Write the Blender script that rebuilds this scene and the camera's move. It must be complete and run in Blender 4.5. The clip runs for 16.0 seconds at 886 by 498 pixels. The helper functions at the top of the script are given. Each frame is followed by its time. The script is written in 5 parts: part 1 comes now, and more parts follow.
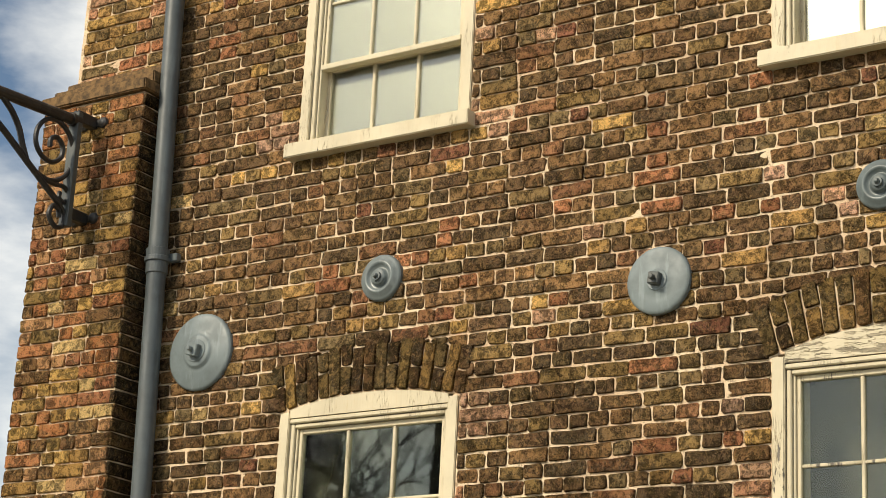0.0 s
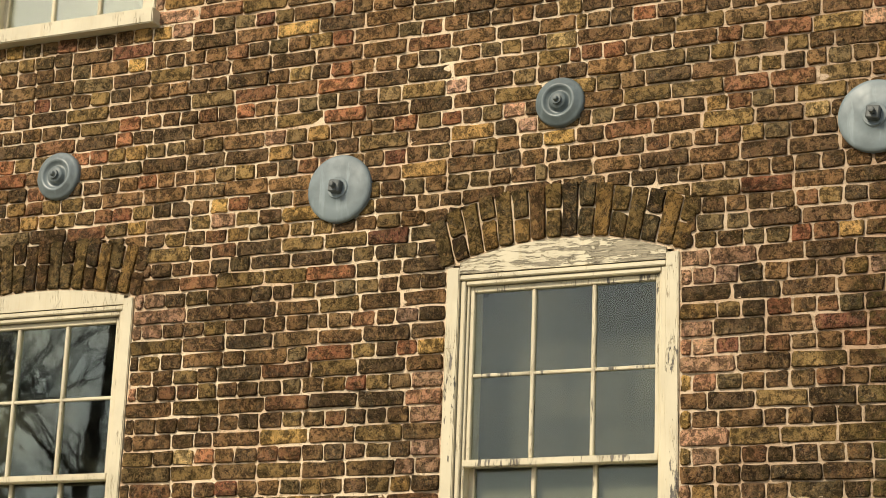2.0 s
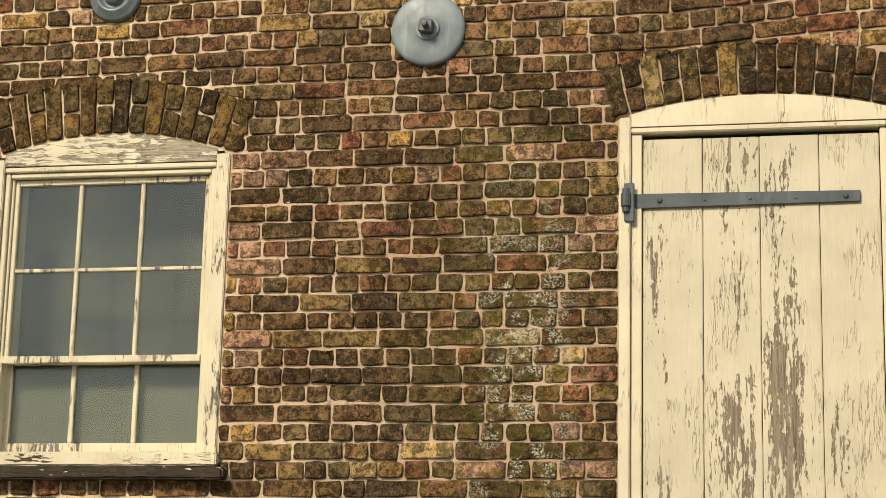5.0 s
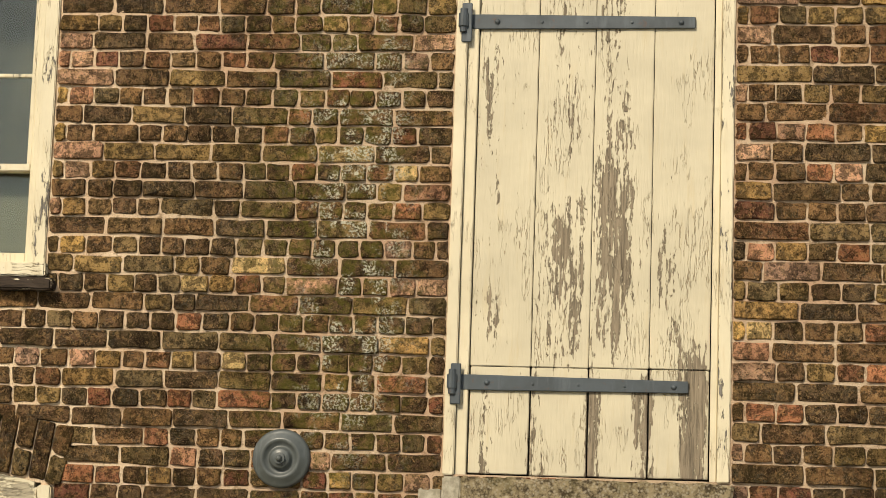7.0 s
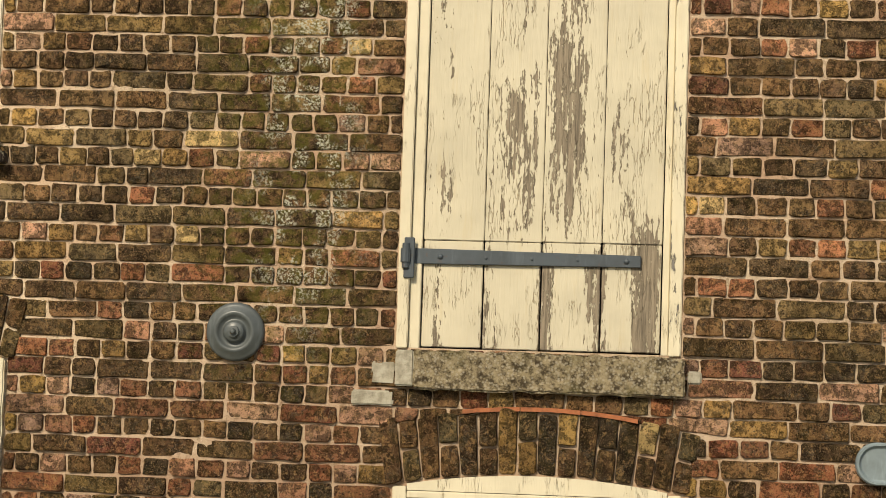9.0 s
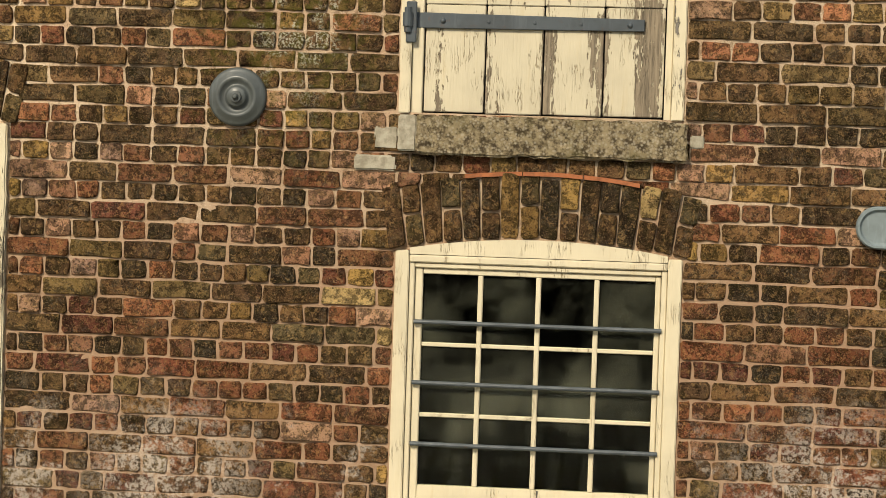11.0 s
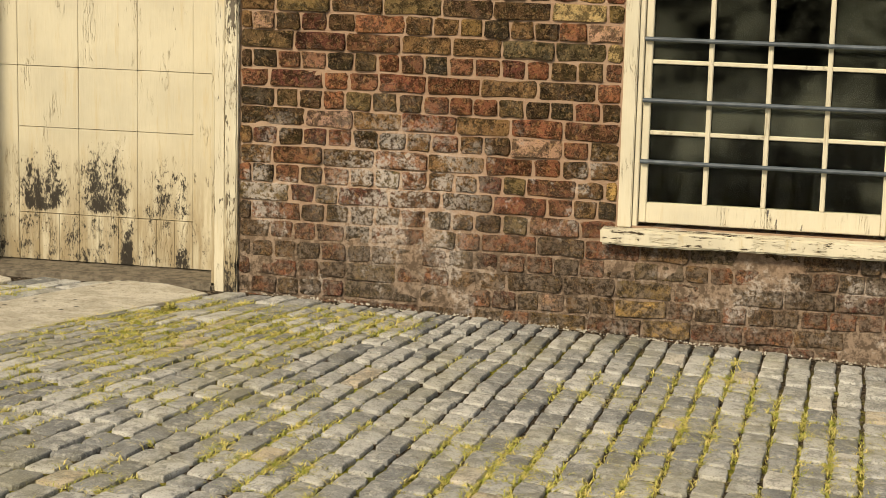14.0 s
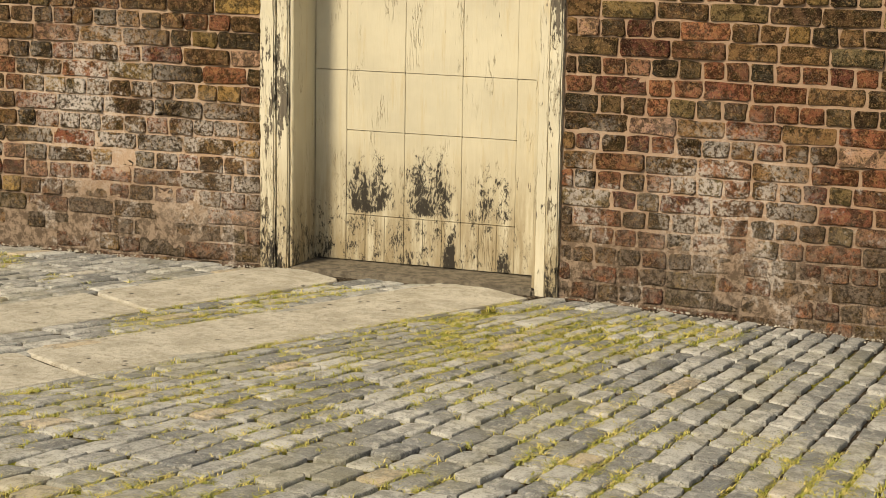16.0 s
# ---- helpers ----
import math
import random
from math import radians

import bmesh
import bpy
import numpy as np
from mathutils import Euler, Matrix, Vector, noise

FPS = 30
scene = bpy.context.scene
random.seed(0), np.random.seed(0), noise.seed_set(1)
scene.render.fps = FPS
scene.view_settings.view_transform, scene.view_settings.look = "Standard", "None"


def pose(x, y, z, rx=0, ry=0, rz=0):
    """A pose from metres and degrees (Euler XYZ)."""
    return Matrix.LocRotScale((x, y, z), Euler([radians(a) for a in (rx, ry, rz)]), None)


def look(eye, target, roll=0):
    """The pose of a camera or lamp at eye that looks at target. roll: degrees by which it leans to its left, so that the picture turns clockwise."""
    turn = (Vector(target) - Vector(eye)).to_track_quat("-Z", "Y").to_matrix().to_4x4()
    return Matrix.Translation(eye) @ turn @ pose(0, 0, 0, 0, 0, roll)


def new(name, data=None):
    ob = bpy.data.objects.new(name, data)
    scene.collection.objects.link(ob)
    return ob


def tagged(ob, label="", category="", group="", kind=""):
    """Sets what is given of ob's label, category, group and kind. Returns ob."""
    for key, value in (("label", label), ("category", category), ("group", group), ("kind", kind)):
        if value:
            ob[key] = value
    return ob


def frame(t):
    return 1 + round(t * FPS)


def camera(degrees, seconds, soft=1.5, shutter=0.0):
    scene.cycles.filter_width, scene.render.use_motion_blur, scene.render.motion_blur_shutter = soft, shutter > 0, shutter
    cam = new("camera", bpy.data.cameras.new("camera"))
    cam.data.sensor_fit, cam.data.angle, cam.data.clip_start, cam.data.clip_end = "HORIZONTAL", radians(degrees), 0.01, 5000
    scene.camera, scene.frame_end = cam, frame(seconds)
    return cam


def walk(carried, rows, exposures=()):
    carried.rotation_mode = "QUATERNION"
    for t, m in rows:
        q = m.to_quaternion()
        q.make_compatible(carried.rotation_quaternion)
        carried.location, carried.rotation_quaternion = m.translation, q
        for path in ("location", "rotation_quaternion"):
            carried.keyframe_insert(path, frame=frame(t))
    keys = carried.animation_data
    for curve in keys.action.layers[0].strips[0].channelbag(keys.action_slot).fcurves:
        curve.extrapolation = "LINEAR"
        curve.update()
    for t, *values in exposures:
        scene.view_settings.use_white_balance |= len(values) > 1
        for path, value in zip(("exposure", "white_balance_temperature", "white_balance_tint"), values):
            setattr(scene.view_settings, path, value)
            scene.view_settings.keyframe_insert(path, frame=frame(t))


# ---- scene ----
# The camera stands on one spot, about eight metres from the wall, and turns: (seconds, yaw, pitch, lean).
cam = camera(24.88, 16.0, 0.8)
EYE = Vector((0.873, -8.288, 1.835))
TURNS = [
    (0.0, 34.530, 17.522, -2.982),
    (0.5, 31.909, 16.720, -2.790),
    (1.0, 29.484, 16.083, -2.603),
    (1.5, 27.054, 15.645, -2.373),
    (2.0, 24.929, 15.265, -2.241),
    (2.5, 22.927, 14.993, -2.101),
    (3.0, 20.824, 14.692, -1.999),
    (3.5, 18.515, 14.344, -1.822),
    (4.0, 16.197, 13.914, -1.641),
    (4.5, 13.940, 13.451, -1.529),
    (5.0, 11.645, 12.876, -1.373),
    (7.3, 6.431, 7.318, -1.843),
    (7.5, 6.288, 7.094, -1.752),
    (8.0, 5.841, 6.473, -1.731),
    (10.3, 4.950, 0.510, -1.921),
    (10.5, 4.955, -0.094, -1.872),
    (11.0, 5.111, -2.430, -1.848),
    (11.5, 5.322, -5.011, -1.844),
    (12.0, 5.627, -7.022, -1.817),
    (12.5, 6.348, -8.501, -1.720),
    (13.0, 7.589, -9.721, -1.686),
    (13.5, 9.316, -10.397, -1.528),
    (14.0, 11.474, -10.665, -1.451),
    (14.5, 13.776, -10.769, -1.316),
    (15.0, 16.023, -10.795, -1.162),
    (15.5, 18.284, -10.747, -1.067),
    (16.0, 20.761, -10.660, -0.904),
]


def heading(yaw, pitch):
    a, b = radians(yaw), radians(pitch)
    return Vector((-math.sin(a) * math.cos(b), math.cos(a) * math.cos(b), math.sin(b)))


walk(cam, [(t, look(EYE, EYE + 8 * heading(yaw, pitch), -lean)) for t, yaw, pitch, lean in TURNS])

# ---- light ----
SUN_FROM = Vector((-0.29, -0.72, 0.60)).normalized()
world = bpy.data.worlds.new("sky")
scene.world = world
world.use_nodes = True
wn, wl = world.node_tree.nodes, world.node_tree.links
wn.clear()
w_out, w_bg = wn.new("ShaderNodeOutputWorld"), wn.new("ShaderNodeBackground")
w_sky, w_mix, w_noise, w_ramp = wn.new("ShaderNodeTexSky"), wn.new("ShaderNodeMix"), wn.new("ShaderNodeTexNoise"), wn.new("ShaderNodeValToRGB")
w_geo, w_map = wn.new("ShaderNodeTexCoord"), wn.new("ShaderNodeMapping")
w_sky.sky_type, w_sky.sun_disc = "NISHITA", False
w_sky.sun_elevation = math.asin(SUN_FROM.z)
w_sky.sun_rotation = math.atan2(SUN_FROM.x, SUN_FROM.y)
w_map.inputs["Scale"].default_value = (1.0, 1.0, 2.2)
w_noise.inputs["Scale"].default_value, w_noise.inputs["Detail"].default_value, w_noise.inputs["Roughness"].default_value = 2.6, 8.0, 0.55
w_ramp.color_ramp.elements[0].position, w_ramp.color_ramp.elements[1].position = 0.47, 0.62
w_mix.data_type = "RGBA"
w_mix.inputs["B"].default_value = (12.0, 11.8, 11.0, 1)
wl.new(w_geo.outputs["Generated"], w_map.inputs["Vector"])
wl.new(w_map.outputs["Vector"], w_noise.inputs["Vector"])
wl.new(w_noise.outputs["Fac"], w_ramp.inputs["Fac"])
w_sep, w_low, w_max = wn.new("ShaderNodeSeparateXYZ"), wn.new("ShaderNodeMapRange"), wn.new("ShaderNodeMath")
wl.new(w_geo.outputs["Generated"], w_sep.inputs[0])
wl.new(w_sep.outputs[2], w_low.inputs["Value"])
for key, value in (("From Min", 0.30), ("From Max", 0.10), ("To Min", 0.0), ("To Max", 0.6)):
    w_low.inputs[key].default_value = value
w_max.operation = "MAXIMUM"
wl.new(w_ramp.outputs["Color"], w_max.inputs[0])
wl.new(w_low.outputs["Result"], w_max.inputs[1])
wl.new(w_max.outputs[0], w_mix.inputs["Factor"])
w_tint = wn.new("ShaderNodeMix")
w_tint.data_type, w_tint.blend_type = "RGBA", "MULTIPLY"
w_tint.inputs["Factor"].default_value, w_tint.inputs["B"].default_value = 1.0, (0.98, 1.0, 0.98, 1)
wl.new(w_sky.outputs["Color"], w_tint.inputs["A"])
wl.new(w_tint.outputs["Result"], w_mix.inputs["A"])
wl.new(w_mix.outputs["Result"], w_bg.inputs["Color"])
wl.new(w_bg.outputs["Background"], w_out.inputs["Surface"])
w_bg.inputs["Strength"].default_value = 0.10
sun = new("sun", bpy.data.lights.new("sun", "SUN"))
sun.data.energy, sun.data.angle, sun.data.color = 4.5, radians(11), (1.0, 0.87, 0.66)
sun.matrix_world = look(SUN_FROM * 30, (0, 0, 0))


# ---- materials ----
class Net:
    """A small helper round one node material."""

    def __init__(self, name, rough=0.8, metal=0.0, spec=0.3):
        self.mat = bpy.data.materials.new(name)
        self.mat.use_nodes = True
        self.n, self.l = self.mat.node_tree.nodes, self.mat.node_tree.links
        self.b = self.n["Principled BSDF"]
        self.b.inputs["Roughness"].default_value, self.b.inputs["Metallic"].default_value = rough, metal
        self.b.inputs["Specular IOR Level"].default_value = spec
        self.pos = self.n.new("ShaderNodeNewGeometry").outputs["Position"]

    def put(self, value, socket):
        if hasattr(value, "is_linked"):
            self.l.new(value, socket)
        elif isinstance(value, tuple) and len(value) == 3 and socket.type == "RGBA":
            socket.default_value = (*value, 1)
        else:
            socket.default_value = value

    def scaled(self, sx, sy, sz, offset=(0, 0, 0)):
        m = self.n.new("ShaderNodeMapping")
        m.inputs["Scale"].default_value, m.inputs["Location"].default_value = (sx, sy, sz), offset
        self.l.new(self.pos, m.inputs["Vector"])
        return m.outputs["Vector"]

    def noise(self, scale, detail=4.0, rough=0.6, vector=None, out="Fac"):
        t = self.n.new("ShaderNodeTexNoise")
        t.inputs["Scale"].default_value, t.inputs["Detail"].default_value, t.inputs["Roughness"].default_value = scale, detail, rough
        self.l.new(vector if vector is not None else self.pos, t.inputs["Vector"])
        return t.outputs[out]

    def cells(self, scale, vector=None, out="Distance"):
        t = self.n.new("ShaderNodeTexVoronoi")
        t.inputs["Scale"].default_value = scale
        self.l.new(vector if vector is not None else self.pos, t.inputs["Vector"])
        return t.outputs[out]

    def ramp(self, fac, low, high, a=0.0, b=1.0):
        t = self.n.new("ShaderNodeMapRange")
        t.interpolation_type = "SMOOTHSTEP"
        for key, v in (("From Min", low), ("From Max", high), ("To Min", a), ("To Max", b)):
            t.inputs[key].default_value = v
        self.put(fac, t.inputs["Value"])
        return t.outputs["Result"]

    def math(self, op, a, b=0.0):
        t = self.n.new("ShaderNodeMath")
        t.operation = op
        self.put(a, t.inputs[0])
        self.put(b, t.inputs[1])
        return t.outputs[0]

    def axis(self, which):
        t = self.n.new("ShaderNodeSeparateXYZ")
        self.l.new(self.pos, t.inputs[0])
        return t.outputs[which]

    def mix(self, fac, a, b, how="MIX"):
        t = self.n.new("ShaderNodeMix")
        t.data_type, t.blend_type = "RGBA", how
        self.put(fac, t.inputs["Factor"])
        self.put(a, t.inputs["A"])
        self.put(b, t.inputs["B"])
        return t.outputs["Result"]

    def attribute(self, name):
        t = self.n.new("ShaderNodeAttribute")
        t.attribute_name = name
        return t.outputs["Color"]

    def chance(self):
        """A random number for each object and each island."""
        o, g, w = self.n.new("ShaderNodeObjectInfo"), self.n.new("ShaderNodeNewGeometry"), self.n.new("ShaderNodeTexWhiteNoise")
        w.noise_dimensions = "2D"
        c = self.n.new("ShaderNodeCombineXYZ")
        self.l.new(o.outputs["Random"], c.inputs[0])
        self.l.new(g.outputs["Random Per Island"], c.inputs[1])
        self.l.new(c.outputs[0], w.inputs["Vector"])
        return w.outputs["Value"], w.outputs["Color"]

    def finish(self, colour, bump=None, strength=0.4, distance=0.004, rough=None):
        self.put(colour, self.b.inputs["Base Color"])
        if rough is not None:
            self.put(rough, self.b.inputs["Roughness"])
        if bump is not None:
            t = self.n.new("ShaderNodeBump")
            t.inputs["Strength"].default_value, t.inputs["Distance"].default_value = strength, distance
            self.put(bump, t.inputs["Height"])
            self.l.new(t.outputs["Normal"], self.b.inputs["Normal"])
        return self.mat


def salt_bloom(k, x, z):
    """White salts that damp has driven out of the foot of the wall, thickest in a few patches."""
    salt = k.math("MULTIPLY", k.ramp(z, 1.05, 0.25), k.ramp(k.noise(3.4, 5, 0.75), 0.54, 0.62))
    for cx, cz, reach in ((-4.05, 0.72, 0.62), (-3.42, 0.45, 0.42), (1.75, 0.45, 0.6), (-1.0, 0.45, 0.5)):
        far = k.math("SQRT", k.math("ADD", k.math("POWER", k.math("SUBTRACT", x, cx), 2.0), k.math("POWER", k.math("SUBTRACT", z, cz), 2.0)))
        salt = k.math("MAXIMUM", salt, k.math("MULTIPLY", k.ramp(far, 0.1, reach, 1, 0), k.ramp(k.noise(5.0, 6, 0.8), 0.45, 0.53)))
    return k.math("MULTIPLY", salt, k.ramp(k.noise(60, 4, 0.75), 0.42, 0.54, 0.05, 0.95))


def brick_material():
    k = Net("weathered_brick", 0.95, spec=0.05)
    tone = k.attribute("tone")
    grain = k.noise(210, 5, 0.8)
    x, z = k.axis(0), k.axis(2)
    dark = k.mix(0.80, tone, (0.012, 0.008, 0.005))
    col = k.mix(k.ramp(k.noise(19, 7, 0.76), 0.455, 0.530, 0, 0.93), tone, dark)
    worn = k.mix(0.50, tone, (0.55, 0.33, 0.13))
    col = k.mix(k.ramp(k.noise(37, 7, 0.8, k.scaled(1, 1, 1, (3, 1, 7))), 0.53, 0.59, 0, 0.8), col, worn)
    col = k.mix(k.ramp(grain, 0.56, 0.62, 0, 0.75), col, k.mix(0.65, tone, (0.66, 0.47, 0.25)))
    col = k.mix(k.ramp(k.noise(140, 5, 0.8), 0.455, 0.40, 0, 0.85), col, (0.009, 0.006, 0.004))
    # small burnt pits in the faces
    pits = k.ramp(k.cells(62), 0.24, 0.14)
    pitted = k.math("MULTIPLY", pits, k.ramp(k.noise(19, 3), 0.50, 0.58))
    col = k.mix(pitted, col, (0.006, 0.005, 0.004))
    # soot on the old face, thinning towards the ground
    soot = k.math("MULTIPLY", k.ramp(k.noise(2.6, 6, 0.75), 0.42, 0.62, 0, 0.70), k.ramp(z, 0.6, 2.4, 0.15, 1))
    soot = k.math("MULTIPLY", soot, k.ramp(k.noise(48, 4, 0.7), 0.30, 0.60, 0.3, 1))
    soot = k.math("MULTIPLY", soot, k.math("MULTIPLY", k.ramp(x, -7.0, -6.8, 0.15, 1), k.ramp(z, 4.9, 4.4, 0.3, 1)))
    col = k.mix(soot, col, (0.020, 0.013, 0.008))
    # green algae band between the window and the loft door
    band = k.ramp(k.math("ABSOLUTE", k.math("ADD", x, 0.56)), 0.10, 0.55, 1, 0)
    band = k.math("MULTIPLY", band, k.math("MULTIPLY", k.ramp(z, 1.6, 2.3), k.ramp(z, 4.7, 3.9)))
    algae = k.math("MULTIPLY", k.math("ADD", k.math("MULTIPLY", band, 0.62), 0.10), k.ramp(k.noise(17, 5, 0.75), 0.42, 0.62))
    col = k.mix(algae, col, (0.125, 0.115, 0.022))
    core = k.ramp(k.math("ABSOLUTE", k.math("ADD", x, 0.47)), 0.05, 0.30, 1, 0)
    core = k.math("MULTIPLY", core, k.math("MULTIPLY", k.ramp(z, 1.9, 2.5), k.ramp(z, 4.3, 3.5)))
    lichen = k.math("MULTIPLY", k.ramp(k.noise(7.5, 2), 0.49, 0.56), k.ramp(k.noise(95, 4, 0.75), 0.50, 0.56))
    col = k.mix(k.math("MULTIPLY", lichen, k.math("ADD", k.math("MULTIPLY", core, 0.9), 0.05)), col, (0.66, 0.64, 0.50))
    # salt bloom on the foot of the wall
    salt = salt_bloom(k, x, z)
    col = k.mix(salt, col, (0.68, 0.59, 0.50))
    # splashed dust on the lowest courses
    col = k.mix(k.math("MULTIPLY", k.ramp(z, 0.62, 0.10), k.ramp(k.noise(13, 6, 0.8), 0.40, 0.56, 0.15, 0.80)), col, k.mix(k.ramp(k.noise(40, 5, 0.8), 0.45, 0.56), (0.27, 0.205, 0.148), (0.075, 0.058, 0.042)))
    h = k.math("SUBTRACT", k.math("ADD", k.math("MULTIPLY", grain, 0.45), k.math("MULTIPLY", k.noise(52, 6, 0.8), 1.1)), k.math("MULTIPLY", pitted, 0.5))
    return k.finish(col, h, 1.0, 0.018)


def mortar_material():
    k = Net("lime_mortar", 0.95, spec=0.05)
    z = k.axis(2)
    x = k.axis(0)
    pale = k.mix(k.ramp(k.noise(2.2, 4), 0.40, 0.62), (0.86, 0.70, 0.49), (0.72, 0.53, 0.35))
    grey = k.mix(k.ramp(k.noise(2.6, 4), 0.40, 0.62), (0.56, 0.435, 0.305), (0.47, 0.315, 0.205))
    col = k.mix(k.ramp(x, -2.6, -0.8), pale, grey)
    col = k.mix(k.ramp(k.noise(1.3, 3), 0.52, 0.66, 0, 0.6), col, (0.52, 0.42, 0.29))
    col = k.mix(k.ramp(k.noise(150, 5, 0.8), 0.52, 0.62, 0, 0.6), col, (0.26, 0.18, 0.11))
    col = k.mix(k.ramp(k.noise(17, 6, 0.8), 0.54, 0.61, 0, 0.6), col, (0.17, 0.11, 0.06))
    col = k.mix(k.ramp(k.noise(90, 3, 0.7), 0.64, 0.70, 0, 0.8), col, (0.85, 0.76, 0.60))
    col = k.mix(k.ramp(z, 2.0, 1.1, 0, 0.75), col, (0.34, 0.215, 0.135))
    foot = k.mix(k.ramp(k.noise(22, 6, 0.8), 0.44, 0.56), (0.27, 0.20, 0.14), (0.075, 0.056, 0.038))
    col = k.mix(k.ramp(z, 0.50, 0.15, 0, 0.85), col, foot)
    col = k.mix(k.math("MULTIPLY", salt_bloom(k, x, z), 0.55), col, (0.62, 0.54, 0.45))
    return k.finish(col, k.math("ADD", k.noise(90, 5, 0.8), k.noise(28, 5, 0.75)), 0.8, 0.008)


def paint_material(name, peel, base=(0.63, 0.562, 0.40), wood=(0.20, 0.18, 0.155), dirt=0.25, foot=None, seed=0.0, flat=False, strips=()):
    """Old cream paint that flakes off in upright strips down to grey wood."""
    k = Net(name, 0.55, spec=0.35)
    v = k.scaled(4, 26, 38, (seed, 0, seed)) if flat else k.scaled(34, 34, 3.4, (seed, 0, seed))
    strip = k.noise(1.0, 7, 0.66, v)
    fine = k.noise(1.0, 5, 0.7, k.scaled(20, 80, 90, (seed, 0, 0)) if flat else k.scaled(72, 72, 24, (seed, 0, 0)))
    where = k.noise(1.9, 2, 0.5, k.scaled(1.6, 1, 0.7, (seed, 0, seed)))
    edge = k.math("ADD", k.math("MULTIPLY", strip, 0.60), k.math("ADD", k.math("MULTIPLY", fine, 0.40), k.math("MULTIPLY", where, 0.35)))
    limit = 0.93 - 0.36 * peel
    for centre, half, low, high, gain in strips:
        near = k.ramp(k.math("ABSOLUTE", k.math("SUBTRACT", k.axis(0), centre)), half * 0.35, half, gain * 1.2, 0)
        near = k.math("MULTIPLY", near, k.math("MULTIPLY", k.ramp(k.axis(2), low - 0.06, low + 0.06), k.ramp(k.axis(2), high + 0.15, high - 0.15)))
        edge = k.math("ADD", edge, near)
    bare = k.ramp(edge, limit - 0.004, limit + 0.008)
    rim = k.ramp(edge, limit - 0.022, limit - 0.004, 0, 0.35)
    if foot:
        zone = 0.0
        for cx, half, low, high, gain in foot:
            spot = k.ramp(k.math("ABSOLUTE", k.math("SUBTRACT", k.axis(0), cx)), half * 0.3, half, gain, 0)
            spot = k.math("MULTIPLY", spot, k.math("MULTIPLY", k.ramp(k.axis(2), low - 0.01, low + 0.03), k.ramp(k.axis(2), high, low + 0.05)))
            zone = k.math("MAXIMUM", zone, spot)
        speck = k.math("ADD", k.math("MULTIPLY", k.noise(1.0, 7, 0.85, k.scaled(110, 110, 42)), 0.8), k.math("MULTIPLY", k.noise(1.0, 3, 0.6, k.scaled(26, 26, 13)), 0.45))
        mould = k.ramp(k.math("ADD", k.math("MULTIPLY", zone, 0.155), speck), 0.70, 0.755)
        mould = k.math("MULTIPLY", mould, k.ramp(zone, 0.02, 0.2))
    cream = k.mix(k.ramp(k.noise(3.0, 4), 0.35, 0.7), base, tuple(c * 0.86 for c in base))
    cream = k.mix(k.ramp(k.noise(1.0, 4, 0.7, k.scaled(30, 30, 3)), 0.52, 0.75, 0, dirt), cream, (0.46, 0.33, 0.14))
    grey = k.mix(k.ramp(k.noise(1.0, 5, 0.7, k.scaled(9, 120, 130) if flat else k.scaled(120, 120, 5)), 0.35, 0.7), wood, tuple(c * 0.42 for c in wood))
    lines = k.noise(1.0, 3, 0.6, k.scaled(7, 60, 75, (seed, 0, 2)) if flat else k.scaled(75, 60, 7, (seed, 0, 2)))
    crack = k.ramp(k.math("ABSOLUTE", k.math("SUBTRACT", lines, 0.5)), 0.006, 0.016, 1, 0)
    crack = k.math("MULTIPLY", crack, k.ramp(k.noise(1.0, 4, 0.6, k.scaled(9, 9, 3.5, (0, seed, 0))), 0.56 - 0.16 * peel, 0.66 - 0.16 * peel, 0, 0.85))
    cream = k.mix(crack, cream, (0.27, 0.20, 0.11))
    col = k.mix(rim, cream, (0.30, 0.23, 0.13))
    col = k.mix(bare, col, grey)
    if foot:
        col = k.mix(k.math("MULTIPLY", k.ramp(k.axis(2), 0.75, 0.08, 0, 0.85), k.ramp(k.noise(1.0, 4, 0.7, k.scaled(22, 22, 3)), 0.25, 0.62)), col, (0.27, 0.20, 0.10))
        col = k.mix(mould, col, (0.028, 0.022, 0.014))
    h = k.math("SUBTRACT", k.math("MULTIPLY", k.noise(1.0, 4, 0.6, k.scaled(60, 60, 6)), 0.25), k.math("ADD", k.math("MULTIPLY", bare, 0.8), k.math("MULTIPLY", crack, 0.4)))
    return k.finish(col, h, 1.0, 0.007, k.ramp(bare, 0, 1, 0.5, 0.85))


def iron_material(name, base, rough=0.42, rust=0.0):
    k = Net(name, rough, spec=0.5)
    col = k.mix(k.ramp(k.noise(6, 4), 0.35, 0.7), base, tuple(c * 0.72 for c in base))
    col = k.mix(k.ramp(k.noise(1.0, 4, 0.6, k.scaled(26, 26, 4)), 0.52, 0.7, 0, 0.45), col, tuple(min(1, c * 1.45 + 0.02) for c in base))
    col = k.mix(k.ramp(k.noise(30, 4), 0.6, 0.72, 0, rust), col, (0.10, 0.045, 0.02))
    return k.finish(col, k.noise(70, 3), 0.15, 0.003, k.ramp(k.noise(12, 3), 0.3, 0.7, rough - 0.08, rough + 0.14))


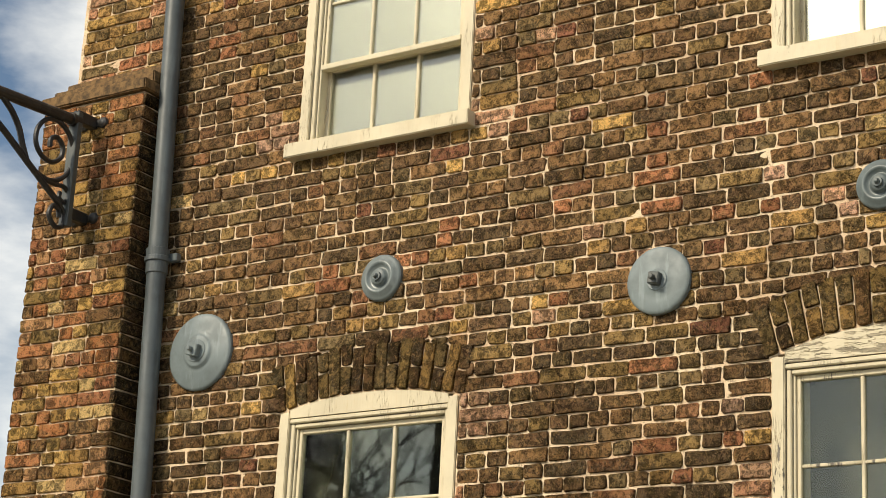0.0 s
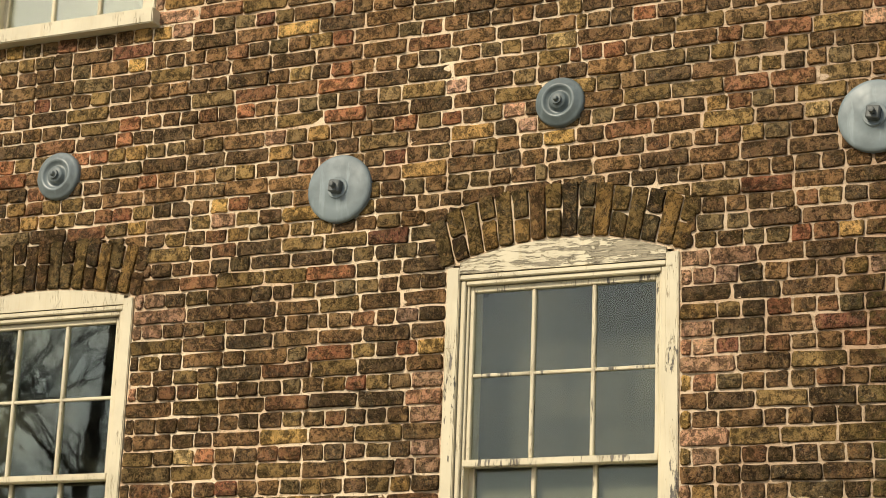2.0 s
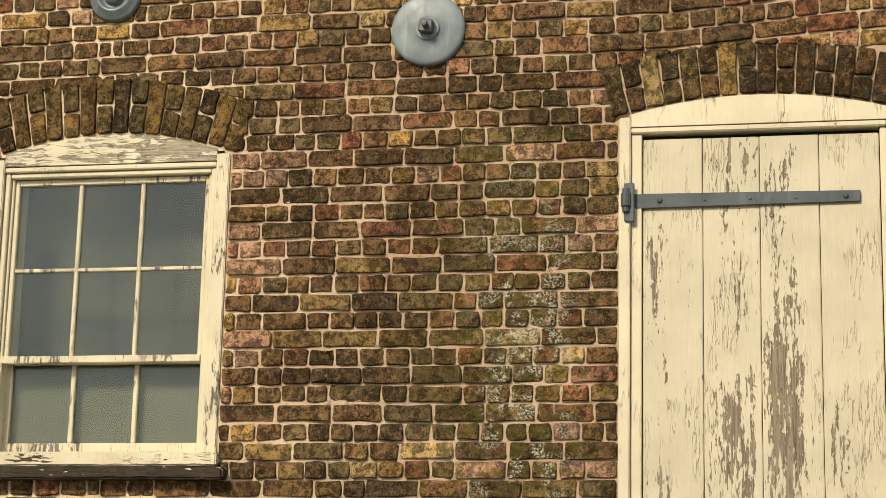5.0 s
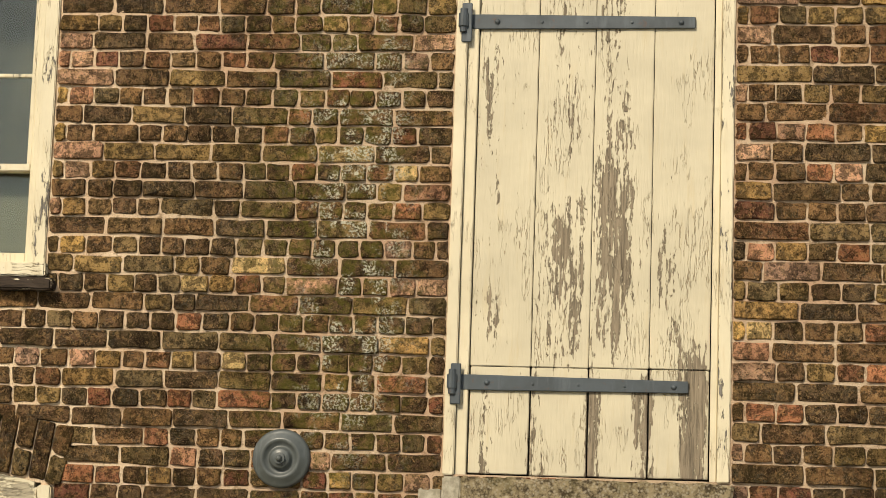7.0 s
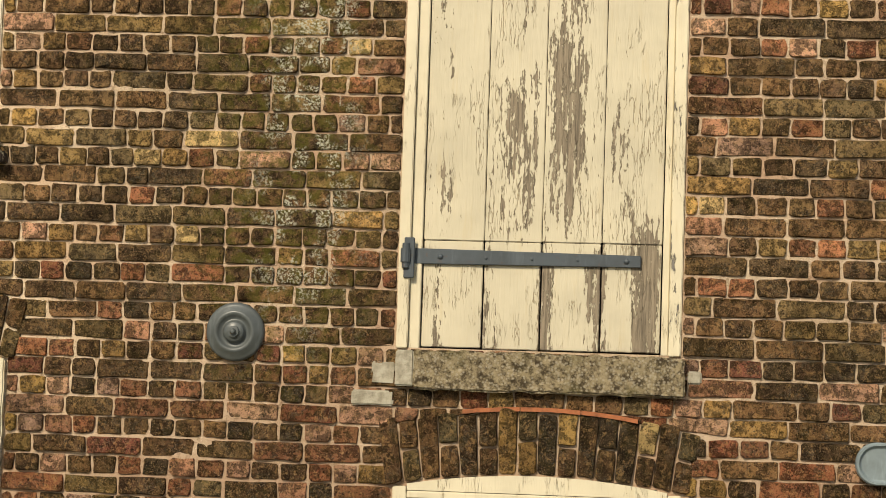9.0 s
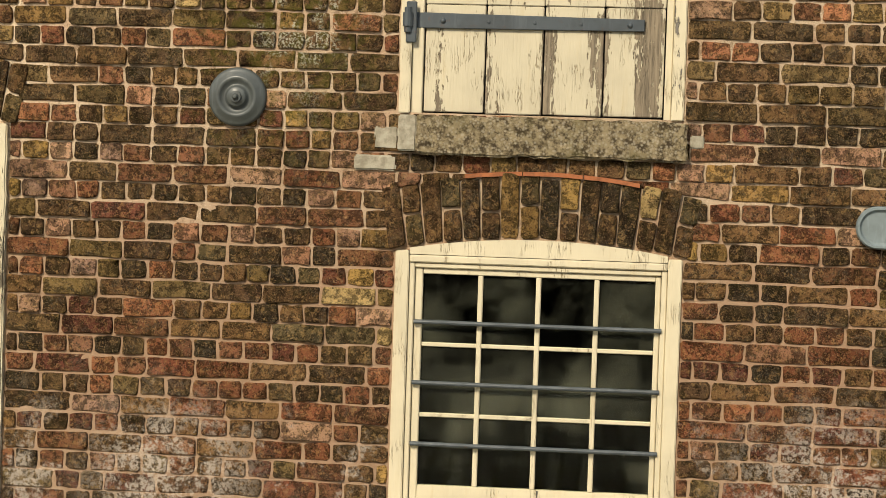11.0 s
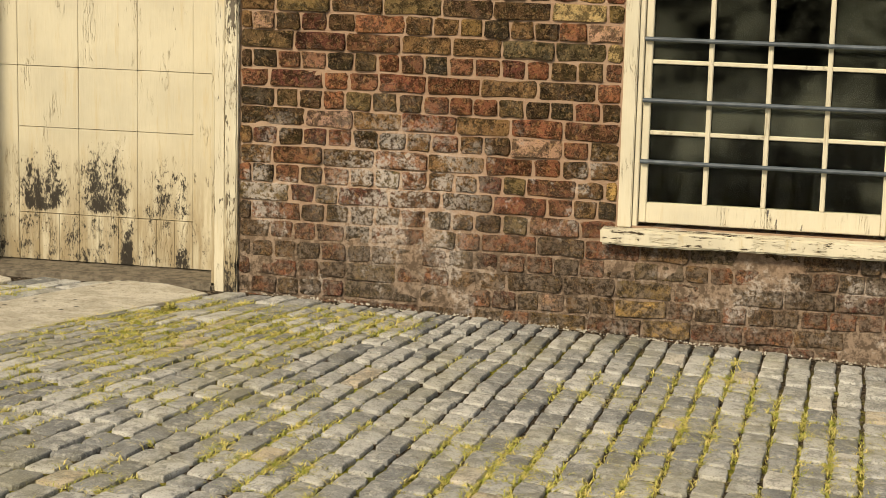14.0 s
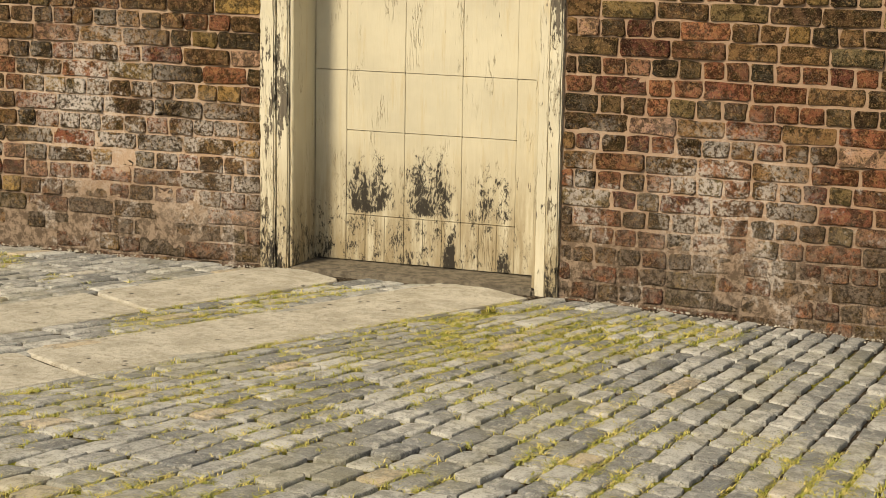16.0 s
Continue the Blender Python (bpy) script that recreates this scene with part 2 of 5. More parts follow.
def stone_material():
    k = Net("rough_stone", 0.95, spec=0.15)
    col = k.mix(k.ramp(k.noise(26, 5, 0.75), 0.40, 0.62), (0.34, 0.275, 0.165), (0.07, 0.052, 0.03))
    col = k.mix(k.ramp(k.cells(70), 0.2, 0.5, 0.55, 0), col, (0.45, 0.40, 0.30))
    col = k.mix(k.ramp(k.noise(4, 3), 0.5, 0.62, 0, 0.35), col, (0.12, 0.105, 0.035))
    return k.finish(col, k.noise(55, 5, 0.8), 1.0, 0.015)


def sett_material():
    k = Net("granite_sett", 0.8, spec=0.2)
    v, c = k.chance()
    col = k.mix(v, (0.165, 0.165, 0.155), (0.56, 0.53, 0.455))
    col = k.mix(k.ramp(v, 0.93, 0.97), col, (0.50, 0.40, 0.26))
    col = k.mix(k.ramp(k.noise(16, 7, 0.8), 0.47, 0.56, 0, 0.6), col, (0.115, 0.11, 0.095))
    col = k.mix(k.ramp(k.noise(21, 6, 0.8, k.scaled(1, 1, 1, (5, 2, 0))), 0.52, 0.60, 0, 0.6), col, (0.52, 0.485, 0.40))
    col = k.mix(k.ramp(k.noise(190, 4, 0.8), 0.54, 0.62, 0, 0.6), col, (0.50, 0.46, 0.37))
    col = k.mix(k.ramp(k.noise(150, 4, 0.8), 0.45, 0.38, 0, 0.8), col, (0.05, 0.046, 0.04))
    col = k.mix(k.ramp(k.noise(2.0, 3), 0.46, 0.66, 0, 0.35), col, (0.26, 0.23, 0.12))
    return k.finish(col, k.math("ADD", k.noise(28, 5, 0.7), k.math("MULTIPLY", k.noise(180, 4, 0.7), 0.4)), 0.7, 0.005, k.ramp(k.noise(9, 3), 0.3, 0.7, 0.55, 0.85))


def slab_material():
    k = Net("worn_stone_slab", 0.8, spec=0.3)
    col = k.mix(k.ramp(k.noise(6, 7, 0.8), 0.42, 0.60), (0.58, 0.525, 0.41), (0.42, 0.37, 0.275))
    col = k.mix(k.ramp(k.noise(34, 6, 0.8), 0.53, 0.60, 0, 0.55), col, (0.25, 0.215, 0.15))
    col = k.mix(k.ramp(k.noise(170, 4, 0.8), 0.53, 0.60, 0, 0.6), col, (0.17, 0.145, 0.10))
    col = k.mix(k.math("MULTIPLY", k.ramp(k.cells(14), 0.20, 0.10), k.ramp(k.noise(5, 3), 0.48, 0.56, 0, 0.9)), col, (0.06, 0.05, 0.035))
    return k.finish(col, k.math("ADD", k.noise(24, 6, 0.7), k.math("MULTIPLY", k.noise(120, 4, 0.7), 0.5)), 0.8, 0.010)


def soil_material():
    k = Net("mossy_soil", 1.0, spec=0.03)
    moss = k.math("MULTIPLY", k.ramp(k.noise(1.5, 6, 0.75), 0.48, 0.57), k.math("MULTIPLY", k.ramp(k.axis(1), -0.15, -0.5), k.ramp(k.axis(1), -10.5, -8.5, 0.12, 1)))
    soil = k.mix(k.ramp(k.noise(70, 5, 0.8), 0.47, 0.60), (0.030, 0.023, 0.015), (0.22, 0.17, 0.115))
    col = k.mix(moss, soil, k.mix(k.ramp(k.noise(30, 4), 0.4, 0.65), (0.16, 0.165, 0.02), (0.38, 0.32, 0.06)))
    col = k.mix(k.ramp(k.axis(1), -8.5, -10.5), col, k.mix(k.ramp(k.noise(7, 5, 0.7), 0.4, 0.65), (0.20, 0.185, 0.15), (0.11, 0.10, 0.08)))
    return k.finish(col, k.noise(60, 5, 0.8), 0.9, 0.02)


def glass_material(name, dust=0.05, ior=1.75, rough=0.02):
    k = Net(name)
    out = k.n["Material Output"]
    clear, gloss, mixer, fres = k.n.new("ShaderNodeBsdfTransparent"), k.n.new("ShaderNodeBsdfGlossy"), k.n.new("ShaderNodeMixShader"), k.n.new("ShaderNodeFresnel")
    film, mix2 = k.n.new("ShaderNodeBsdfDiffuse"), k.n.new("ShaderNodeMixShader")
    clear.inputs["Color"].default_value = (0.80, 0.84, 0.80, 1)
    gloss.inputs["Roughness"].default_value = rough
    gloss.inputs["Color"].default_value = (0.96, 0.97, 0.92, 1)
    film.inputs["Color"].default_value = (0.46, 0.47, 0.34, 1)
    bump = k.n.new("ShaderNodeBump")
    bump.inputs["Strength"].default_value, bump.inputs["Distance"].default_value = 0.02, 0.004
    k.l.new(k.noise(9, 2), bump.inputs["Height"])
    k.l.new(bump.outputs["Normal"], gloss.inputs["Normal"])
    fres.inputs["IOR"].default_value = ior
    k.l.new(fres.outputs["Fac"], mixer.inputs["Fac"])
    k.l.new(clear.outputs[0], mixer.inputs[1])
    k.l.new(gloss.outputs[0], mixer.inputs[2])
    spots = k.math("ADD", k.ramp(k.noise(3, 4), 0.4, 0.75, 0, dust), k.ramp(k.noise(60, 4, 0.8), 0.66, 0.74, 0, dust * 0.8))
    k.l.new(spots, mix2.inputs["Fac"])
    k.l.new(mixer.outputs[0], mix2.inputs[1])
    k.l.new(film.outputs[0], mix2.inputs[2])
    k.l.new(mix2.outputs[0], out.inputs["Surface"])
    return k.mat


def plain_material(name, a, b, scale=8, rough=0.85, bump=0.3):
    k = Net(name, rough, spec=0.2)
    n = k.noise(scale, 5, 0.65)
    return k.finish(k.mix(k.ramp(n, 0.35, 0.68), a, b), k.noise(scale * 6, 4), bump, 0.006)


BRICK, MORTAR = brick_material(), mortar_material()
PAINT = paint_material("cream_paint", 0.24)
PAINT_OLD = paint_material("cracked_cream_paint", 0.50, dirt=0.4, seed=3.0)
PAINT_HEAD = paint_material("cracked_head_paint", 0.66, wood=(0.40, 0.35, 0.25), dirt=0.3, seed=2.0, flat=True)
PAINT_SILL = paint_material("flaking_sill_paint", 0.50, wood=(0.075, 0.052, 0.03), dirt=0.45, seed=5.0, flat=True)
PAINT_ROT = paint_material("rotten_sill_paint", 0.98, wood=(0.050, 0.034, 0.022), dirt=0.6, seed=8.0, flat=True)
PAINT_LOFT = paint_material("peeling_loft_door_paint", 0.30, base=(0.55, 0.492, 0.352), wood=(0.27, 0.218, 0.150), dirt=0.2, seed=9.3, strips=((0.40, 0.13, 2.50, 4.25, 0.088), (0.615, 0.11, 2.50, 4.20, 0.098), (0.09, 0.07, 2.6, 3.9, 0.07), (0.84, 0.07, 2.6, 3.6, 0.06), (0.95, 0.08, 2.0, 2.60, 0.13), (0.545, 0.05, 2.0, 2.45, 0.20), (0.745, 0.07, 2.0, 2.45, 0.16), (0.10, 0.05, 2.0, 2.45, 0.10), (0.31, 0.06, 2.0, 2.45, 0.11), (0.5, 0.6, 2.38, 2.46, 0.07)))
PAINT_DOOR = paint_material("stained_door_paint", 0.16, base=(0.575, 0.512, 0.358), dirt=0.35, foot=((-2.74, 0.16, 0.25, 0.62, 1.0), (-2.43, 0.17, 0.25, 0.66, 0.95), (-2.15, 0.15, 0.25, 0.60, 0.62), (-2.335, 0.05, 0.0, 0.30, 1.35), (-2.07, 0.06, 0.0, 0.28, 0.8), (-2.98, 0.08, 0.0, 0.30, 0.7), (-2.6, 0.9, 0.0, 0.5, 0.35)), seed=1.7)
PAINT_POST = paint_material("rotten_post_paint", 0.58, wood=(0.16, 0.13, 0.09), dirt=0.5, foot=((-3.12, 0.12, -0.1, 0.5, 0.8), (-1.78, 0.10, -0.1, 0.4, 0.7)), seed=6.1)
PLATE_BLUE = iron_material("grey_blue_painted_iron", (0.185, 0.225, 0.235), 0.5)
PLATE_DARK = iron_material("dark_grey_painted_iron", (0.075, 0.085, 0.083))
IRON = iron_material("dark_blue_grey_iron", (0.055, 0.068, 0.078), 0.5, 0.4)
BLACK_IRON = iron_material("black_painted_iron", (0.022, 0.022, 0.022), 0.4, 0.3)
PIPE = iron_material("grey_painted_pipe", (0.095, 0.112, 0.118), 0.38)
STONE, SETT, SLAB, SOIL = stone_material(), sett_material(), slab_material(), soil_material()
GLASS_SKY = glass_material("sky_lit_window_glass", 0.05, 2.7, 0.15)
GLASS_CLEAR = glass_material("clear_window_glass", 0.04, 1.6)
GLASS, GLASS_DIRTY = glass_material("old_window_glass", 0.04, 1.6, 0.15), glass_material("dusty_window_glass", 0.09, 1.28)
# near-black colour that stands in for the shade of unlit rooms and gaps
SHADE_BLACK = plain_material("painted_room_shade", (0.030, 0.028, 0.022), (0.018, 0.017, 0.014), 3)
# blue-grey that paints the sky's reflection behind the upper panes
SKY_SHEET = plain_material("painted_sky_reflection_sheet", (0.30, 0.33, 0.34), (0.20, 0.22, 0.23), 2)
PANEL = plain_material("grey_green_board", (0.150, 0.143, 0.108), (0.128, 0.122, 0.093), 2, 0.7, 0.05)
# dark colour that stands for the shade behind the lower middle panes
PANE_SHADE = plain_material("painted_pane_shade_sheet", (0.075, 0.072, 0.060), (0.055, 0.053, 0.045), 2)
COPING = plain_material("weathered_coping", (0.22, 0.135, 0.06), (0.075, 0.05, 0.028), 24)
GRASS = plain_material("yellow_green_grass", (0.26, 0.28, 0.03), (0.72, 0.58, 0.19), 26)
BARK = plain_material("dark_bark", (0.030, 0.025, 0.018), (0.055, 0.045, 0.032), 30)
FAR = plain_material("far_hedge_green", (0.030, 0.036, 0.014), (0.055, 0.06, 0.024), 1.4)
TILE = plain_material("red_clay_tile", (0.36, 0.13, 0.055), (0.22, 0.085, 0.04), 30)
GREY_STONE = plain_material("pale_grey_dressed_stone", (0.42, 0.385, 0.30), (0.25, 0.225, 0.165), 26, 0.9, 0.8)


# ---- mesh helpers ----
def part(name, bm, material, parent=None, label="", smooth=False):
    """Link a bmesh as one mesh object, under a thing or a part if given."""
    me = bpy.data.meshes.new(name)
    bmesh.ops.recalc_face_normals(bm, faces=bm.faces)
    bm.to_mesh(me)
    bm.free()
    me.materials.append(material)
    if smooth:
        me.polygons.foreach_set("use_smooth", [True] * len(me.polygons))
    ob = new(name, me)
    if parent is not None:
        ob.parent = parent
    if label:
        ob["label"] = label
    return ob


def box(bm, x0, x1, y0, y1, z0, z1, bevel=0.0, segments=1):
    m = Matrix.Translation(((x0 + x1) / 2, (y0 + y1) / 2, (z0 + z1) / 2)) @ Matrix.Diagonal((x1 - x0, y1 - y0, z1 - z0, 1))
    made = bmesh.ops.create_cube(bm, size=1.0, matrix=m)["verts"]
    if bevel:
        edges = list({e for v in made for e in v.link_edges})
        bmesh.ops.bevel(bm, geom=edges, offset=bevel, segments=segments, affect="EDGES", profile=0.6)
    return bm


def block(x0, x1, y0, y1, z0, z1, bevel=0.0, segments=1):
    return box(bmesh.new(), x0, x1, y0, y1, z0, z1, bevel, segments)


def rough_block(x0, x1, y0, y1, z0, z1, step=0.05, amount=0.004, bevel=0.004, seed=0.0):
    """A block cut into short lengths, with edges that wander."""
    bm = block(x0, x1, y0, y1, z0, z1)
    for axis, a, b in ((0, x0, x1), (2, z0, z1)):
        n = int((b - a) / step)
        for i in range(1, n):
            co = [0.0, 0.0, 0.0]
            no = [0.0, 0.0, 0.0]
            co[axis], no[axis] = a + (b - a) * i / n, 1.0
            bmesh.ops.bisect_plane(bm, geom=bm.verts[:] + bm.edges[:] + bm.faces[:], plane_co=co, plane_no=no)
    sharp = [e for e in bm.edges if len(e.link_faces) == 2 and e.calc_face_angle() > 0.8]
    bmesh.ops.bevel(bm, geom=sharp, offset=bevel, segments=2, affect="EDGES")
    for v in bm.verts:
        v.co += amount * (noise.noise_vector(v.co * 17 + Vector((seed, 0, 0))) + 0.6 * noise.noise_vector(v.co * 45))
    return bm


def lathe(profile, segments=40):
    """Spin (radius, out) pairs round the y axis; out is measured towards the street."""
    bm = bmesh.new()
    rings = []
    for r, d in profile:
        if r < 1e-6:
            rings.append([bm.verts.new((0, -d, 0))])
        else:
            rings.append([bm.verts.new((r * math.cos(2 * math.pi * i / segments), -d, r * math.sin(2 * math.pi * i / segments))) for i in range(segments)])
    for a, b in zip(rings, rings[1:]):
        for i in range(segments):
            j = (i + 1) % segments
            if len(b) == 1:
                bm.faces.new((a[i], a[j], b[0]))
            elif len(a) == 1:
                bm.faces.new((a[0], b[j], b[i]))
            else:
                bm.faces.new((a[i], a[j], b[j], b[i]))
    return bm


def tube(points, radius, sides=10, flat=1.0):
    """A bar along a line of points; flat squeezes it sideways."""
    bm = bmesh.new()
    pts = [Vector(p) for p in points]
    rings = []
    for i, p in enumerate(pts):
        way = (pts[min(i + 1, len(pts) - 1)] - pts[max(i - 1, 0)]).normalized()
        side = way.cross(Vector((1, 0, 0)))
        if side.length < 0.1:
            side = way.cross(Vector((0, 0, 1)))
        side.normalize()
        other = way.cross(side)
        r = radius(i / (len(pts) - 1)) if callable(radius) else radius
        rings.append([bm.verts.new(p + side * r * math.cos(2 * math.pi * k / sides) + other * r * flat * math.sin(2 * math.pi * k / sides)) for k in range(sides)])
    for a, b in zip(rings, rings[1:]):
        for k in range(sides):
            bm.faces.new((a[k], a[(k + 1) % sides], b[(k + 1) % sides], b[k]))
    bm.faces.new(rings[0])
    bm.faces.new(rings[-1])
    return bm


def empty(name, x=0, y=0, z=0):
    ob = new(name)
    ob.location = (x, y, z)
    return ob


def under(ob, parent):
    """Hang ob, whose mesh is in world places, under a parent that stands elsewhere."""
    ob.parent = parent
    ob.matrix_parent_inverse = Matrix.Translation(parent.location).inverted()
    return ob


# ---- the plan of the front wall ----
# name, left, right, foot, spring of the arch, crown of the arch, height of the arch ring
OPENINGS = {
    "upper_left": (-5.86, -4.70, 5.74, 7.13, 7.22, 0.25),
    "upper_middle": (-2.955, -1.815, 5.74, 7.13, 7.22, 0.25),
    "lower_left": (-5.84, -4.685, 2.82, 4.215, 4.285, 0.245),
    "lower_middle": (-2.955, -1.812, 2.82, 4.235, 4.34, 0.24),
    "loft": (-0.075, 1.105, 2.036, 4.335, 4.42, 0.215),
    "barred": (-0.068, 1.122, 0.385, 1.475, 1.535, 0.245),
    "door": (-3.175, -1.722, -0.02, 1.945, 2.03, 0.235),
}
WALL_L, WALL_R, WALL_TOP, COURSE, JOINT0 = -7.66, 3.4, 7.9, 0.0816, 0.4785
# heights of the stretcher courses, counted from the one at 3.7 m, in three parts of the wall
LEVELS_LEFT = ((-26, -0.52), (-22.5, 0.061), (-16.5, 1.053), (-3.5, 3.140), (-0.5, 3.628), (5.5, 4.575), (9.5, 5.225), (15.5, 6.204), (30, 8.55))
LEVELS_MID = ((-26, -0.53), (-22, 0.116), (-16, 1.108), (-11, 1.920), (-5, 2.896), (0, 3.705), (6, 4.675), (15, 6.125), (30, 8.54))
LEVELS_RIGHT = ((-26, -0.53), (-22, 0.116), (-16, 1.100), (-11, 1.914), (0, 3.746), (6, 4.740), (15, 6.20), (30, 8.60))


def level(table, n):
    for (a, p), (b, q) in zip(table, table[1:]):
        if n <= b:
            break
    return p + (q - p) * (n - a) / (b - a)


def joint_z(row, x):
    """The bed joint under a course; odd courses are stretchers, but headers in the older bond of the left part."""
    n = (row - 0.5 - 1) / 2
    m = level(LEVELS_MID, n)
    if x < -1.6:
        t = min(1.0, (-1.6 - x) / 1.5)
        return m + (level(LEVELS_LEFT, n) - m) * t * t * (3 - 2 * t)
    t = max(0.0, min(1.0, (x + 0.1) / 1.3))
    return m + (level(LEVELS_RIGHT, n) - m) * t * t * (3 - 2 * t)


def ground_z(x, y):
    """The street falls gently to the right, and a little away from the wall."""
    t = x + 1.55
    s = 0.5 * (t + math.sqrt(t * t + 0.16))
    return 0.012 - 0.052 * s + 0.006 * y * (1 if y < 0 else 0)


def arc_z(o, x, extra=0.0):
    x0, x1, z0, spring, crown, ring = o
    c, half, rise = (x0 + x1) / 2, (x1 - x0) / 2, crown - spring
    radius = (half * half + rise * rise) / (2 * rise)
    r = radius + extra
    d = r * r - (x - c) ** 2
    return (crown - radius + math.sqrt(d)) if d > 0 else -99


def gaps_at(row):
    """The stretches of a course that openings and their arches take up."""
    found = []
    for o in OPENINGS.values():
        x0, x1, z0, spring, crown, ring = o
        c = (x0 + x1) / 2
        top = joint_z(row + 1, c)
        z = (joint_z(row, c) + top) / 2
        if top > z0 + 0.006 and z <= spring:
            found.append((x0, x1))
        elif spring < z < crown + ring + 0.06:
            xs = [x0 - 0.09 + (x1 - x0 + 0.18) * i / 160 for i in range(161)]
            inside = [x for x in xs if arc_z(o, x, ring) > top - 0.026]
            if inside:
                lean = 0.22 * (z - spring)
                found.append((max(inside[0], x0 - lean), min(inside[-1], x1 + lean)))
    return sorted(found)


# ---- brick shapes ----
def brick_shape(corners, rng, depth=0.0, inset=0.0030, back=0.040, jit=0.0036, rnd=0.0075):
    """Vertices and faces of one worn brick from its four corners (x, z) on the wall, in turn."""
    outline = []
    for i in range(4):
        a, b, c = Vector(corners[i - 1]), Vector(corners[i]), Vector(corners[(i + 1) % 4])
        r = rnd * rng.uniform(0.5, 1.5)
        outline.append(b + (a - b).normalized() * r)
        outline.append(b + (c - b).normalized() * r)
        outline.append((b + c) / 2)
    outline = [p + Vector((rng.uniform(-jit, jit), rng.uniform(-jit, jit))) for p in outline]
    mid = sum(outline, Vector((0, 0))) / 12
    tip = rng.uniform(-0.006, 0.006), rng.uniform(-0.009, 0.009)
    verts, faces = [], []
    for y, shrink in ((back, 0.0), (depth + 0.0110, 0.0), (depth + 0.0032, inset * 0.45), (depth, inset * 1.3), (depth, inset * 2.6)):
        for p in outline:
            d = mid - p
            q = p + d.normalized() * min(shrink * rng.uniform(0.7, 1.4), d.length * 0.6)
            w = (q.x - mid.x) * tip[0] * 8 + (q.y - mid.y) * tip[1] * 10 + (rng.uniform(-0.0022, 0.0022) if shrink else 0)
            verts.append((q.x, y + (w if y < back else 0), q.y))
    verts.append((mid.x, depth - rng.uniform(-0.0015, 0.0015), mid.y))
    for ring in (0, 12, 24, 36):
        for k in range(12):
            j = (k + 1) % 12
            faces.append((ring + k, ring + j, ring + 12 + j, ring + 12 + k))
    faces.extend((48 + k, 48 + (k + 1) % 12, 60) for k in range(12))
    return verts, faces


BROWN = [(0.125, 0.066, 0.030), (0.145, 0.078, 0.034), (0.100, 0.054, 0.027), (0.165, 0.090, 0.038), (0.115, 0.070, 0.032), (0.085, 0.047, 0.026), (0.150, 0.066, 0.033)]
DARKS = [(0.050, 0.030, 0.017), (0.060, 0.034, 0.018), (0.044, 0.030, 0.018), (0.075, 0.042, 0.020)]
REDS = [(0.205, 0.074, 0.037), (0.23, 0.088, 0.044), (0.165, 0.055, 0.030), (0.27, 0.105, 0.050), (0.18, 0.075, 0.040), (0.13, 0.045, 0.030)]
PINKS = [(0.36, 0.20, 0.125), (0.40, 0.235, 0.145), (0.32, 0.155, 0.09), (0.30, 0.18, 0.125)]
YELLOWS = [(0.34, 0.205, 0.062), (0.40, 0.245, 0.075), (0.30, 0.175, 0.057), (0.46, 0.32, 0.135), (0.24, 0.14, 0.046)]
OLIVES = [(0.150, 0.098, 0.036), (0.185, 0.120, 0.042), (0.125, 0.085, 0.036), (0.100, 0.074, 0.036)]


def brick_tone(x, z, rng):
    """The colour of a brick, by the part of the wall that it is in; scaled down low on the wall and up above 4.6 m."""
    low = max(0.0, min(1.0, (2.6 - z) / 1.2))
    right = max(0.0, min(1.0, (x + 0.4) / 1.6))
    weights = [(BROWN, 3.4 - 1.0 * low), (DARKS, 1.7 + 0.4 * low), (REDS, 0.40 + 1.7 * low + 0.7 * right), (PINKS, 0.16 + 0.35 * low), (YELLOWS, 0.36 - 0.1 * low), (OLIVES, 1.7 - 1.1 * low)]
    if x < -6.4:
        weights = [(BROWN, 3), (DARKS, 2), (YELLOWS, 1), (OLIVES, 1), (REDS, 0.4)] if x > -6.9 else [(YELLOWS, 3), (OLIVES, 1), (PINKS, 1), (REDS, 1)]
    for name in ("barred", "lower_middle", "loft"):
        o = OPENINGS[name]
        if o[2] - 0.1 < z < o[3] + 0.1 and (0 < o[0] - x < 0.22 or 0 < x - o[1] < 0.24):
            weights = [(YELLOWS, 2.0), (PINKS, 1.6), (REDS, 1.4), (BROWN, 1.6), (OLIVES, 0.8), (DARKS, 0.4)] if name == "barred" else weights + [(PINKS, 1.0), (YELLOWS, 0.6)]
    if any(a < x < b and c < z < d for a, b, c, d in REPAIRS):
        weights = [(PINKS, 3), (YELLOWS, 1)]
    pick = rng.uniform(0, sum(w for _, w in weights))
    for palette, w in weights:
        pick -= w
        if pick <= 0:
            break
    c = rng.choice(palette)
    k = rng.uniform(0.74, 1.30)
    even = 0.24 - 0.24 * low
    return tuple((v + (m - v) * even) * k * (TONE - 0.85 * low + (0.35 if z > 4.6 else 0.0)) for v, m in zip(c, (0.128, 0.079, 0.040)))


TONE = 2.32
# left, right, foot and top of small repairs in paler brick
REPAIRS = ((-1.81, -1.55, 4.04, 4.26), (-1.81, -1.66, 3.60, 3.95), (-4.68, -4.45, 4.02, 4.20), (-6.12, -5.86, 5.74, 5.98), (-4.72, -4.48, 5.60, 5.80), (-3.16, -2.96, 3.26, 3.42), (-3.16, -2.96, 3.62, 3.78), (-0.30, -0.08, 1.68, 1.90), (-1.72, -1.46, 1.62, 1.92), (1.12, 1.40, 1.72, 1.98))


def brick_length(x):
    """The mean length of a stretcher with its joint: the wall was patched with bricks of several makes."""
    if x < -3.0:
        return 0.246
    if x < -1.8:
        return 0.238
    return 0.230 if x < 1.1 else 0.256


BOND_CHANGE = -2.4


